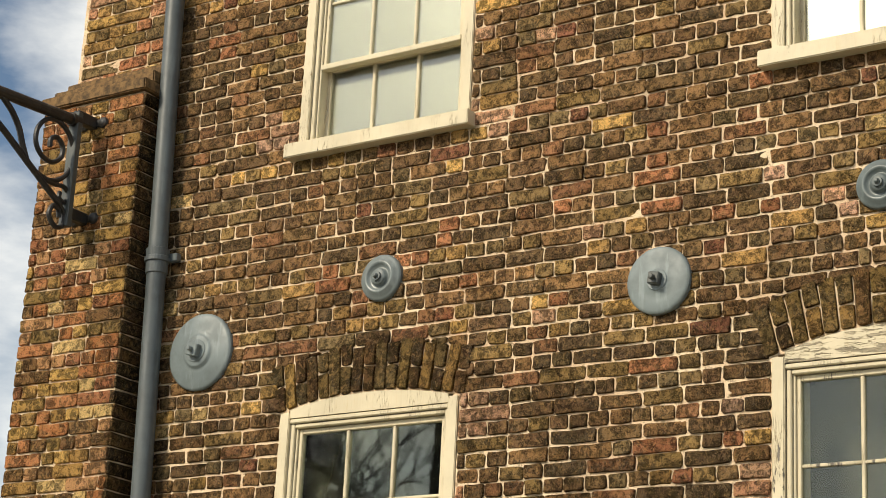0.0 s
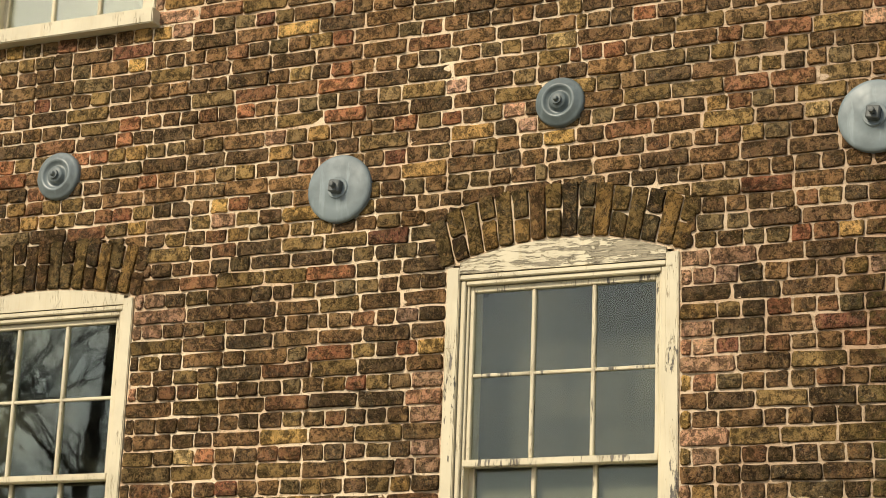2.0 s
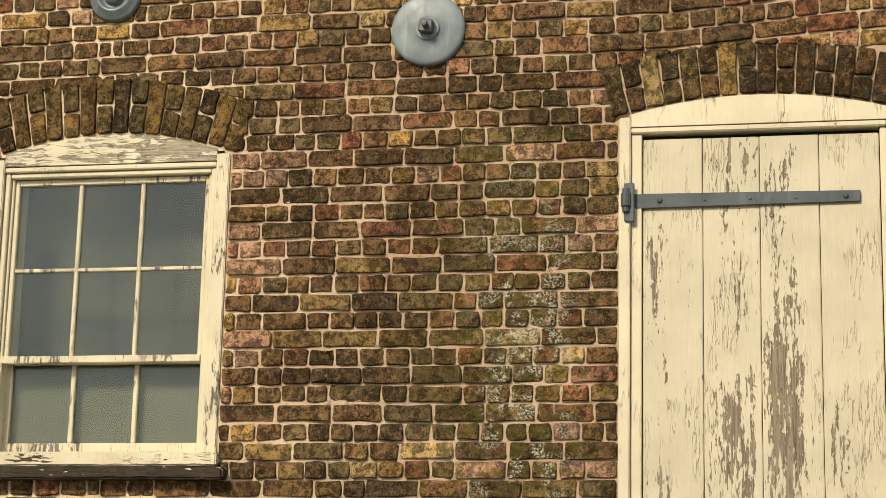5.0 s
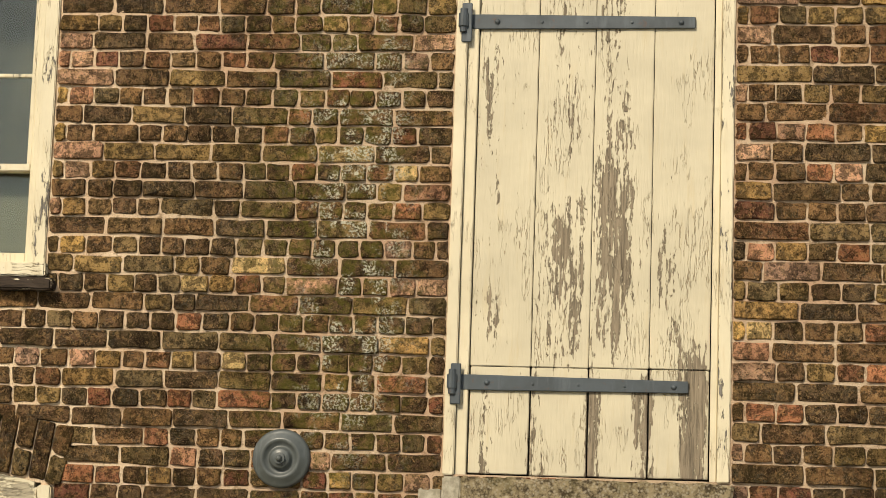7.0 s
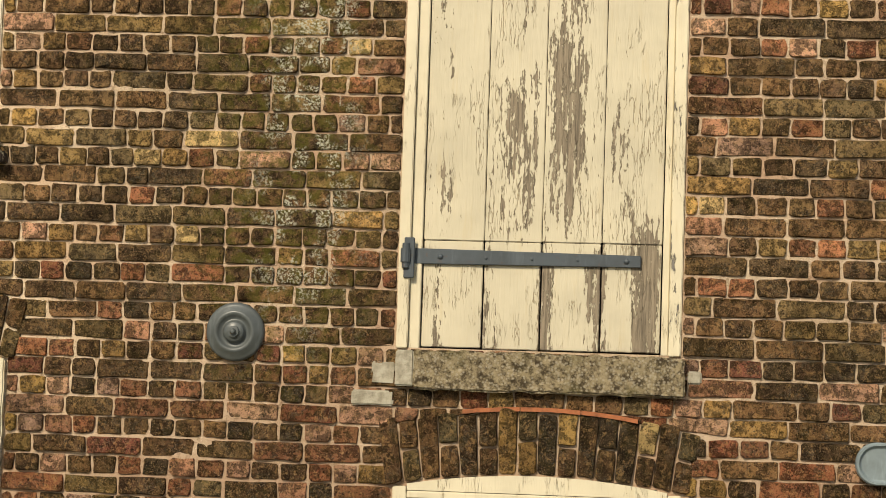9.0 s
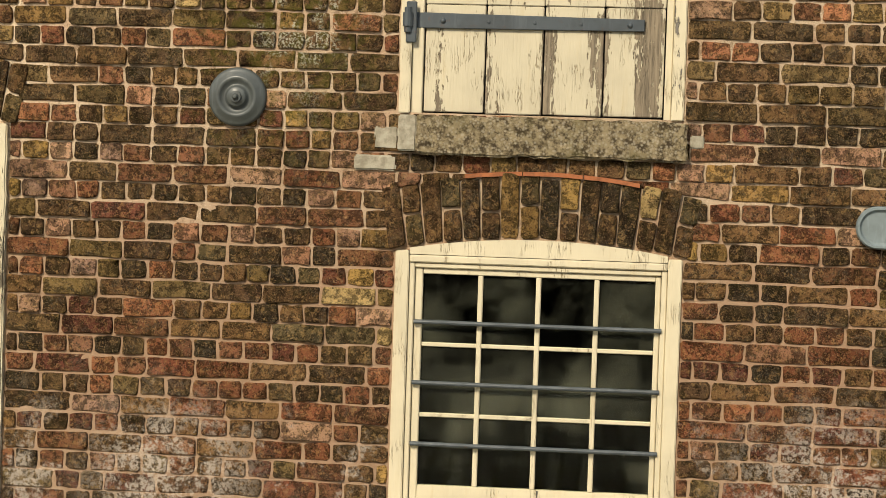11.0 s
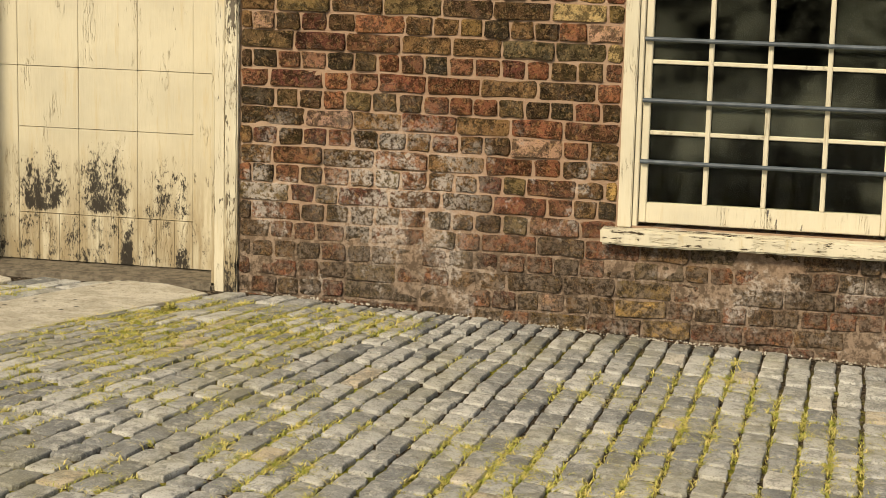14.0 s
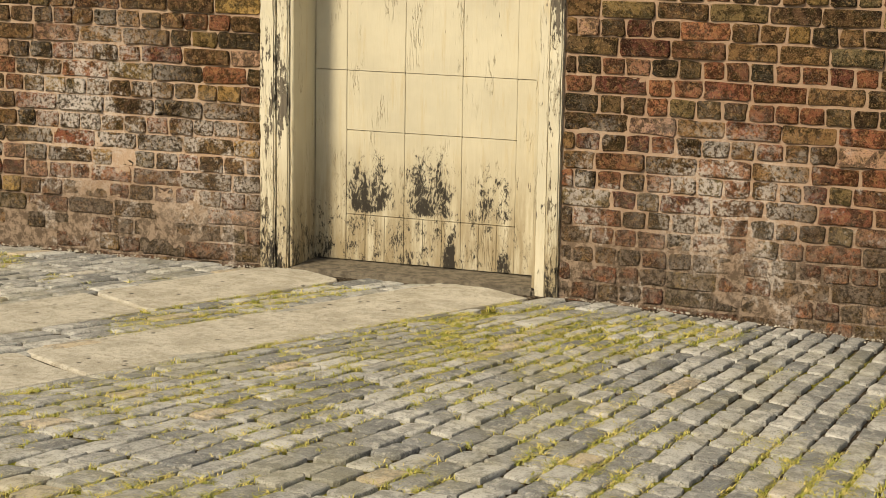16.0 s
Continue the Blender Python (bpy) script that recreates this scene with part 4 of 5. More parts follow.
# ---- the loft door above the barred window ----
def loft_door():
    o = OPENINGS["loft"]
    x0, x1, z0, spring, crown, ring = o
    door = tagged(empty("door_1", (x0 + x1) / 2, 0, z0), "closed cream plank loft door with heavily peeling paint and iron strap hinges", "door", kind="structure")
    def add(name, bm, mat, label=""):
        return under(part(name, bm, mat, label=label), door)
    add("door_frame", rough_block(x0 + 0.003, x0 + 0.050, -0.004, 0.16, z0 + 0.004, spring - 0.004, 0.09, 0.0016, 0.004), PAINT)
    add("door_frame", rough_block(x1 - 0.054, x1 - 0.003, -0.004, 0.16, z0 + 0.004, spring - 0.004, 0.09, 0.0016, 0.004, 2), PAINT_OLD)
    add("door_bead", block(x0 + 0.051, x0 + 0.098, 0.016, 0.16, z0 + 0.004, spring - 0.075, 0.004), PAINT)
    add("door_bead", block(x1 - 0.084, x1 - 0.055, 0.018, 0.16, z0 + 0.004, spring - 0.075, 0.004), PAINT)
    add("door_head", head_piece(o, spring - 0.045, 0.000, 0.16, 0.054), PAINT)
    add("head_moulding", block(x0 + 0.051, x1 - 0.055, 0.003, 0.16, spring - 0.074, spring - 0.047, 0.006), PAINT)
    cuts = (x0 + 0.101, 0.280, 0.520, 0.768, x1 - 0.087)
    r = random.Random(3)
    for a, b in zip(cuts, cuts[1:]):
        y = 0.030 + r.uniform(-0.003, 0.003)
        split = 2.494 + r.uniform(-0.004, 0.004)
        add("plank", rough_block(a + 0.0016, b - 0.0016, y, y + 0.03, split + 0.002, spring - 0.097, 0.12, 0.001, 0.003, a), PAINT_LOFT)
        add("plank", rough_block(a + 0.0035, b - 0.0035, y + 0.001, y + 0.03, z0 + 0.012 + r.uniform(0, 0.008), split - 0.001, 0.12, 0.001, 0.003, a + 1), PAINT_LOFT)
    # near-black sheet behind the planks, painting shade into their gaps
    add("gap_shade_sheet", block(x0 + 0.06, x1 - 0.06, 0.064, 0.10, z0 + 0.01, spring - 0.08), SHADE_BLACK)
    for z, end in ((3.963, 0.937), (2.426, 0.931)):
        strap = add("strap_hinge", block(-0.012, end, 0.014, 0.024, z - 0.028, z + 0.028, 0.003), IRON, "dark iron strap hinge")
        for v in strap.data.vertices:
            t = max(0.0, min(1.0, (v.co.x + 0.012) / (end + 0.012)))
            v.co.z = z + (v.co.z - z) * (1.18 - 0.30 * t)
        for x in (0.10, 0.29, 0.48, 0.67, end - 0.06):
            big = x in (0.10, end - 0.06)
            bm = lathe([(0.0, 0.010 if big else 0.005), (0.006, 0.009 if big else 0.004), (0.012 if big else 0.006, 0.003), (0.013 if big else 0.007, 0.0)], 10)
            bmesh.ops.translate(bm, verts=bm.verts, vec=(x, 0.0145, z))
            part("bolt", bm, IRON, strap)
        add("hinge_pin", tube([(-0.042, -0.012, z - 0.052), (-0.042, -0.012, z + 0.050)], 0.016, 12), IRON)
        add("hinge_plate", block(-0.050, -0.006, -0.014, -0.005, z - 0.095, z + 0.075, 0.004), IRON, "rusty dark hinge plate")
        add("hinge_knuckle", tube([(-0.042, -0.012, z - 0.028), (-0.042, -0.012, z + 0.028)], 0.022, 12), IRON)
    return door


loft_door()
tagged(part("stone_sill", rough_block(0.010, 1.120, -0.045, 0.30, 1.872, 2.034, 0.022, 0.009, 0.008, 7), STONE), "rough eroded stone sill under the loft door", "stone sill", kind="structure")
# left, right, foot and top of the dressed stones beside the sill
for a, b, c, d in ((-0.068, 0.008, 1.884, 2.032), (-0.170, -0.071, 1.889, 1.981), (-0.250, -0.073, 1.800, 1.862), (1.133, 1.190, 1.928, 1.982)):
    tagged(part("stone_block", rough_block(a, b, -0.036 if b > 0 and a < 0 else -0.010, 0.1, c, d, 0.04, 0.003, 0.006, a), GREY_STONE), "pale grey stone end block beside the sill", "stone block", kind="structure")


def tile_creasing():
    """Three thin red tiles bedded over the arch of the barred window."""
    o = OPENINGS["barred"]
    for a, b in ((0.215, 0.450), (0.454, 0.700), (0.704, 0.935)):
        bm = bmesh.new()
        n = 8
        rings = []
        for i in range(n + 1):
            x = a + (b - a) * i / n
            z = 1.805 - 0.115 * ((x - 0.52) / 0.40) ** 2 * 0.28 + 0.002 * noise.noise(Vector((x * 20, 0, 1)))
            rings.append([bm.verts.new(p) for p in ((x, -0.013, z - 0.009), (x, -0.013, z + 0.008), (x, 0.04, z + 0.010), (x, 0.04, z - 0.010))])
        for p, q in zip(rings, rings[1:]):
            for k in range(4):
                bm.faces.new((p[k], p[(k + 1) % 4], q[(k + 1) % 4], q[k]))
        bm.faces.new(rings[0])
        bm.faces.new(rings[-1])
        part("creasing_tile", bm, TILE, wall_front, "thin red clay tile over the arch")


tile_creasing()


# ---- the street door, deep in its frame ----
def street_door():
    o = OPENINGS["door"]
    x0, x1, z0, spring, crown, ring = o
    deep = 0.25
    door = tagged(empty("door_2", (x0 + x1) / 2, deep, 0.02), "closed cream boarded street door, stained black and flaking at the foot", "door", kind="structure")
    def add(name, bm, mat, label=""):
        return under(part(name, bm, mat, label=label), door)
    add("door_post", rough_block(x0 + 0.003, x0 + 0.078, -0.020, 0.34, -0.05, spring, 0.06, 0.005, 0.007, 1), PAINT_POST, "rotten cracked door post")
    add("door_post", rough_block(x0 + 0.079, x0 + 0.140, -0.006, 0.34, -0.05, spring - 0.01, 0.06, 0.003, 0.006, 4), PAINT_POST)
    add("jamb_lining", rough_block(x0 + 0.141, x0 + 0.158, 0.012, 0.34, 0.020, spring - 0.02, 0.09, 0.0012, 0.003), PAINT_DOOR)
    add("door_post", rough_block(x1 - 0.062, x1 - 0.003, -0.020, 0.34, -0.07, spring, 0.06, 0.004, 0.006, 2), PAINT_POST)
    add("door_post", rough_block(x1 - 0.112, x1 - 0.063, -0.004, 0.34, -0.07, spring - 0.01, 0.06, 0.002, 0.005, 3), PAINT_OLD)
    add("jamb_lining", rough_block(x1 - 0.130, x1 - 0.113, 0.012, 0.34, 0.020, spring - 0.02, 0.09, 0.0012, 0.003), PAINT_DOOR)
    add("door_head", head_piece(o, spring - 0.06, -0.004, 0.34, 0.08), PAINT_HEAD)
    l, r = x0 + 0.160, x1 - 0.132
    cuts = (l, -2.855, -2.563, -2.281, -2.018, r)
    rows = (0.026, 0.245, 0.642, 0.920, spring - 0.07)
    rr = random.Random(8)
    for i, (a, b) in enumerate(zip(cuts, cuts[1:])):
        edge = i in (0, 4)
        levels = (0.026, 0.920, spring - 0.07) if edge else rows
        for zz0, zz1 in zip(levels, levels[1:]):
            y = deep + (0.004 if edge else 0.006) + rr.uniform(-0.001, 0.001)
            n = 1 if edge or zz1 > 0.3 else 3
            for k in range(n):
                aa, bb = a + (b - a) * k / n, a + (b - a) * (k + 1) / n
                gap = 0.0006
                add("board", rough_block(aa + gap, bb - gap, y, y + 0.03, zz0 + 0.001, zz1 - 0.001, 0.12, 0.0006, 0.002, a + zz0), PAINT_DOOR)
    # near-black sheet, so the gaps between boards show painted shade
    add("backing", block(l, r, deep + 0.04, deep + 0.07, 0.026, spring - 0.06), SHADE_BLACK)
    return door


street_door()
tagged(part("doorstep", rough_block(-3.033, -1.836, -0.012, 0.42, -0.20, 0.022, 0.05, 0.003, 0.012, 2), plain_material("worn_grey_doorstep", (0.20, 0.165, 0.115), (0.085, 0.070, 0.048), 28)), "worn grey stone threshold of the street door", "doorstep", kind="structure")


# ---- anchor plates ----
def plate(x, z, radius, style, material, label):
    thing = tagged(empty("anchor_plate", x, 0, z), label, "anchor plate", "wall anchor plates")
    s = radius
    if style == "dish":
        profile = [(0.0, 0.036), (0.33 * s, 0.035), (0.36 * s, 0.031), (0.62 * s, 0.031), (0.90 * s, 0.026), (0.985 * s, 0.020), (s, 0.012), (s, -0.012)]
    elif style == "stepped":
        profile = [(0.0, 0.050), (0.36 * s, 0.050), (0.42 * s, 0.046), (0.44 * s, 0.034), (0.52 * s, 0.037), (0.57 * s, 0.031), (0.92 * s, 0.025), (0.99 * s, 0.017), (s, 0.008), (s, -0.012)]
    else:
        profile = [(0.0, 0.052), (0.30 * s, 0.052), (0.35 * s, 0.044), (0.38 * s, 0.030), (0.46 * s, 0.026), (0.55 * s, 0.040), (0.62 * s, 0.047), (0.70 * s, 0.044), (0.80 * s, 0.030), (0.90 * s, 0.026), (0.98 * s, 0.020), (s, 0.010), (s, -0.012)]
    disc = part("disc", lathe(profile, 56), material, thing, smooth=True)
    disc.data.polygons.foreach_set("use_smooth", [True] * len(disc.data.polygons))
    top = profile[0][1]
    if style == "rings":
        part("nut", lathe([(0.0, top + 0.030), (0.06 * s, top + 0.029), (0.10 * s, top + 0.022), (0.11 * s, top + 0.014), (0.19 * s, top + 0.013), (0.20 * s, top), (0.20 * s, top - 0.004)], 14), material, thing)
    else:
        n = 0.030 if style == "dish" else 0.036
        bm = bmesh.new()
        box(bm, -n, n, -top - 0.042, -top + 0.002, -n, n, 0.005)
        bmesh.ops.rotate(bm, verts=bm.verts, matrix=Matrix.Rotation(radians(8 if style == "dish" else 14), 3, "Y"))
        nut = part("nut", bm, PLATE_DARK if style == "dish" else material, thing)
        part("washer", lathe([(0.0, top + 0.005), (1.75 * n, top + 0.005), (1.85 * n, top + 0.002), (1.85 * n, top - 0.003)], 28), material, thing)
        b2 = lathe([(0.0, top + 0.072), (0.011, top + 0.071), (0.014, top + 0.066), (0.014, top + 0.038)], 12)
        part("bolt_end", b2, PLATE_DARK if style == "dish" else material, nut)
    return thing


plate(-6.439, 4.614, 0.224, "stepped", PLATE_BLUE, "large grey-blue cast iron anchor plate with square nut and dented rim")
plate(-5.209, 4.896, 0.130, "rings", iron_material("mid_grey_painted_iron", (0.15, 0.18, 0.185)), "small ringed grey iron anchor plate on the brick wall")
plate(-3.542, 4.674, 0.172, "dish", PLATE_BLUE, "smooth pale grey-blue iron anchor plate with square nut")
plate(-2.400, 4.994, 0.122, "rings", iron_material("slate_painted_iron", (0.12, 0.15, 0.155)), "small ringed slate grey anchor plate set in mortar")
plate(-0.923, 4.767, 0.167, "dish", PLATE_BLUE, "smooth pale grey-blue anchor plate beside the loft door")
plate(-0.747, 2.086, 0.123, "rings", PLATE_DARK, "small ringed dark grey iron anchor plate low on the wall")


def oblong_plate():
    """A long plate with round ends and a raised rim."""
    thing = tagged(empty("oval_plate", 2.02, 0, 1.632), "grey-blue oblong iron plate with round ends and raised rim", "iron plate")
    def ring(half, r, y, n=14):
        pts = []
        for side in (1, -1):
            for i in range(n + 1):
                a = -math.pi / 2 + math.pi * i / n
                pts.append((side * (half + r * math.cos(a)), y, side * r * math.sin(a)))
        return pts
    bm = bmesh.new()
    rings = [[bm.verts.new(p) for p in ring(0.12, r, y)] for r, y in ((0.087, 0.012), (0.087, -0.030), (0.082, -0.038), (0.074, -0.038), (0.066, -0.026), (0.062, -0.024))]
    for a, b in zip(rings, rings[1:]):
        for i in range(len(a)):
            j = (i + 1) % len(a)
            bm.faces.new((a[i], a[j], b[j], b[i]))
    bm.faces.new(rings[-1])
    part("plate", bm, PLATE_BLUE, thing, smooth=False)
    return thing


oblong_plate()


# ---- drainpipe and its clips ----
pipe = tagged(empty("drainpipe", -6.76, -0.085, 0), "grey painted cast iron drainpipe in the corner by the pier", "drainpipe")
lean = 0.034
def pipe_x(z):
    return -6.767 - lean * (z - 5.25)
under(part("pipe", tube([(pipe_x(z), -0.085, z) for z in (-0.1, 1.0, 3.0, 5.0, 7.0, 7.88)], 0.056, 24), PIPE, smooth=True), pipe)
for z in (2.05, 5.19, 7.45):
    under(part("collar", tube([(pipe_x(z + d), -0.085, z + d) for d in (-0.10, -0.095, -0.03, -0.025, 0.0, 0.005, 0.05, 0.055)], lambda t: (0.058, 0.064, 0.064, 0.074, 0.074, 0.066, 0.070, 0.058)[min(7, int(t * 7 + 0.5))], 24), PIPE), pipe)
    under(part("clip", block(pipe_x(z) + 0.05, pipe_x(z) + 0.115, -0.05, -0.008, z - 0.02, z + 0.03, 0.005), PIPE), pipe)


# ---- sign bracket on the pier ----
def bend(*knots):
    """A smooth line in the plane of the bracket through knots given as (out, up)."""
    pts = [Vector((0.0, y, z)) for y, z in knots]
    line = []
    for i in range(len(pts) - 1):
        a, b, c, d = pts[max(i - 1, 0)], pts[i], pts[i + 1], pts[min(i + 2, len(pts) - 1)]
        for k in range(6):
            t = k / 6
            line.append(0.5 * (2 * b + (c - a) * t + (2 * a - 5 * b + 4 * c - d) * t * t + (3 * b - 3 * c + d - a) * t ** 3))
    return line + [pts[-1]]


def sign_bracket(x, y, z):
    """A forged bracket that stands straight out from the pier; its arm runs away from the wall."""
    thing = tagged(empty("sign_bracket", x, y, z), "black wrought iron sign bracket with scrolls, fixed to the pier", "sign bracket")
    def add(name, bm, label=""):
        return part(name, bm, BLACK_IRON, thing, label)
    back = part("back_bar", block(-0.036, 0.036, -0.170, -0.130, -0.69, 0.02, 0.004), PLATE_DARK, thing, "grey upright flat bar")
    for dz in (0.0, -0.60):
        add("wall_lug", block(-0.028, 0.028, -0.16, 0.004, dz - 0.035, dz + 0.035, 0.006))
        for s in (-1, 1):
            bm = lathe([(0.0, 0.024), (0.016, 0.022), (0.030, 0.014), (0.036, 0.0)], 16)
            bmesh.ops.translate(bm, verts=bm.verts, vec=(s * 0.075, 0, dz))
            add("fixing_eye", bm)
            add("lug_foot", block(min(s * 0.02, s * 0.085), max(s * 0.02, s * 0.085), -0.014, 0.003, dz - 0.022, dz + 0.022, 0.004))
    add("arm", tube([(0, -0.13, -0.028), (0, -0.5, -0.050), (0, -1.0, -0.080), (0, -1.6, -0.115)], 0.034, 14))
    add("collar", tube([(0, -0.13, -0.028), (0, -0.19, -0.031), (0, -0.20, -0.032)], 0.041, 14))
    add("stay", tube(bend((-0.20, -0.575), (-0.34, -0.492), (-0.488, -0.405), (-0.734, -0.259), (-0.95, -0.150), (-1.15, -0.10)), 0.019, 8))
    add("stay", tube(bend((-0.503, -0.395), (-0.550, -0.310), (-0.593, -0.221), (-0.660, -0.145), (-0.744, -0.085)), 0.018, 8))
    add("scroll", tube(bend((-0.46, -0.42), (-0.37, -0.450), (-0.263, -0.439), (-0.175, -0.365), (-0.145, -0.258), (-0.18, -0.150), (-0.27, -0.085), (-0.375, -0.095), (-0.445, -0.170), (-0.450, -0.260), (-0.395, -0.325), (-0.315, -0.341), (-0.245, -0.295), (-0.235, -0.225), (-0.285, -0.180), (-0.335, -0.205), (-0.337, -0.255)), 0.015, 8))
    add("scroll", tube(bend((-0.37, -0.455), (-0.27, -0.462), (-0.190, -0.455), (-0.150, -0.495), (-0.175, -0.545), (-0.222, -0.530), (-0.215, -0.495)), 0.014, 8))
    add("scroll", tube(bend((-0.21, -0.570), (-0.165, -0.620), (-0.175, -0.690), (-0.235, -0.705), (-0.285, -0.650), (-0.260, -0.590), (-0.215, -0.600), (-0.205, -0.645)), 0.015, 8))
    return thing


sign_bracket(-7.238, -0.232, 6.045)


# ---- the street ----
def ground_mesh():
    bm = bmesh.new()
    xs = [-300, -60, -20, -9] + [-7 + 0.25 * i for i in range(45)] + [6, 9, 20, 60, 300]
    ys = [-300, -60, -25, -14, -10] + [-8 + 0.25 * i for i in range(34)] + [1.5, 7, 30, 300]
    def h(x, y):
        return ground_z(max(-8, min(8, x)), max(-9, min(1, y))) - 0.015 + 0.008 * noise.noise(Vector((x * 1.1, y * 1.1, 7)))
    grid = [[bm.verts.new((x, y, h(x, y))) for x in xs] for y in ys]
    for a, b in zip(grid, grid[1:]):
        for i in range(len(xs) - 1):
            bm.faces.new((a[i], a[i + 1], b[i + 1], b[i]))
    return bm


ground = tagged(part("ground", ground_mesh(), SOIL), "mossy soil and grit between the street setts", "ground", kind="structure")


def fan_slope(u):
    """How far a row of setts leans, by its place along the street."""
    pts = ((-9.0, 0.60), (-3.2, 0.56), (-2.6, 0.43), (-2.1, 0.31), (-1.6, 0.225), (-0.9, 0.125), (-0.4, 0.067), (0.1, 0.036), (0.5, 0.015), (1.2, 0.0), (9.0, 0.0))
    for (a, p), (b, q) in zip(pts, pts[1:]):
        if u <= b:
            return p + (q - p) * max(0.0, (u - a)) / (b - a)
    return 0.0


def row_x(u, y):
    return u + fan_slope(u) * (y + 2.3)


def track_x(base, y):
    return base + 0.545 * y


def on_slab(x, y):
    for base, half in ((-1.985, 0.215), (-2.865, 0.205)):
        if abs(x - track_x(base, y)) < half + 0.03 and y < 0.02:
            return True
    return False


def stone_shape(quad, rng2, top, thick=0.06, rnd=0.013, inset=0.005, rough=0.005, rock=1.0):
    """A worn paving stone from four corners (x, y), in turn; top gives the height at a place."""
    outline = []
    for i in range(4):
        a, b, c = Vector(quad[i - 1]), Vector(quad[i]), Vector(quad[(i + 1) % 4])
        r = rnd * rng2.uniform(0.6, 1.4)
        outline.extend((b + (a - b).normalized() * r, b + (c - b).normalized() * r, (b + c) / 2))
    outline = [p + Vector((rng2.uniform(-rough, rough), rng2.uniform(-rough, rough))) for p in outline]
    mid = sum(outline, Vector((0, 0))) / 12
    tilt = rock * rng2.uniform(-0.035, 0.035), rock * rng2.uniform(-0.025, 0.025)
    lift = rock * rng2.uniform(-0.004, 0.005)
    verts, faces = [], []
    for drop, shrink in ((thick, -0.002), (0.009, 0.0), (0.0025, inset * 0.5), (0.0, inset * 1.3)):
        for p in outline:
            d = mid - p
            q = p + d.normalized() * shrink * rng2.uniform(0.8, 1.3)
            z = top(q.x, q.y) - drop + lift + (q.x - mid.x) * tilt[0] + (q.y - mid.y) * tilt[1]
            verts.append((q.x, q.y, z))
    verts.append((mid.x, mid.y, top(mid.x, mid.y) + lift + 0.004))
    for ring in (0, 12, 24):
        for k in range(12):
            j = (k + 1) % 12
            faces.append((ring + k, ring + j, ring + 12 + j, ring + 12 + k))
    faces.extend((36 + k, 36 + (k + 1) % 12, 48) for k in range(12))
    return verts, faces


paving = tagged(empty("pavement", 0, 0, 0), "grey granite setts in leaning rows with grass in the joints", "paving", kind="structure")
srng = random.Random(21)
setts = Heap()
near_setts = []
joints = []
PITCH = 0.108
NEAR_STRETCH = (-1.5, 0.9, -2.4, -0.9)
i0, i1 = int(-9.0 / PITCH), int(6.0 / PITCH)
for i in range(i0, i1):
    for group in (1, 2, 4):
        if i % group:
            continue
        ua, ub = i * PITCH, (i + group) * PITCH
        y = -0.02 - srng.uniform(0, 0.05)
        while y > -10.6:
            length = srng.uniform(0.135, 0.20)
            ym = y - length / 2
            single = (row_x(i * PITCH + PITCH, ym) - row_x(i * PITCH, ym)) / PITCH
            want = 1 if single > 0.60 else (2 if single > 0.30 else 4)
            mid_x = (row_x(ua, ym) + row_x(ub, ym)) / 2
            if want == group and -9 < mid_x < 6 and not on_slab(mid_x, ym) and not (single < 0.12):
                g, gy = srng.uniform(0.005, 0.010), srng.uniform(0.008, 0.014)
                skew = srng.uniform(-0.007, 0.007)
                q = [(row_x(ua, y - length) + g, y - length + gy + skew), (row_x(ub, y - length) - g, y - length + gy - skew), (row_x(ub, y) - g, y - gy - skew), (row_x(ua, y) + g, y - gy + skew)]
                s = NEAR_STRETCH
                joints.append((row_x(ua, ym), ym, row_x(ua, y) - row_x(ua, y - length), length))
                if s[0] < mid_x < s[1] and s[2] < ym < s[3] and len(near_setts) < 290 and group == 1:
                    near_setts.append(q)
                else:
                    v, f = stone_shape(q, srng, ground_z)
                    setts.add(v, f, (1, 1, 1))
            y -= length
ob = new("setts", setts.mesh("setts", SETT))
ob.parent = paving
tagged(ob, kind="stuff")


def slab_quad(base, half, y0, y1):
    return [(track_x(base, y0) - half, y0 + 0.16), (track_x(base, y0) + half, y0 - 0.05), (track_x(base, y1) + half, y1 - 0.05), (track_x(base, y1) - half, y1 + 0.16)]


for base, half, ends in ((-1.985, 0.215, (-0.06, -2.02, -3.6, -5.4)), (-2.865, 0.205, (-0.06, -0.98, -2.5, -4.2))):
    for a, b in zip(ends, ends[1:]):
        h = Heap()
        q = slab_quad(base, half, b + 0.012, a - 0.012)
        v, f = stone_shape(q, srng, lambda x, y: ground_z(x, y) + 0.002, 0.07, 0.03, 0.006, 0.008, 0.0)
        h.add(v, f, (1, 1, 1))
        ob = new("slab", h.mesh("slab", SLAB))
        ob.parent = paving
        ob["label"] = "pale worn stone wheel-track slab"

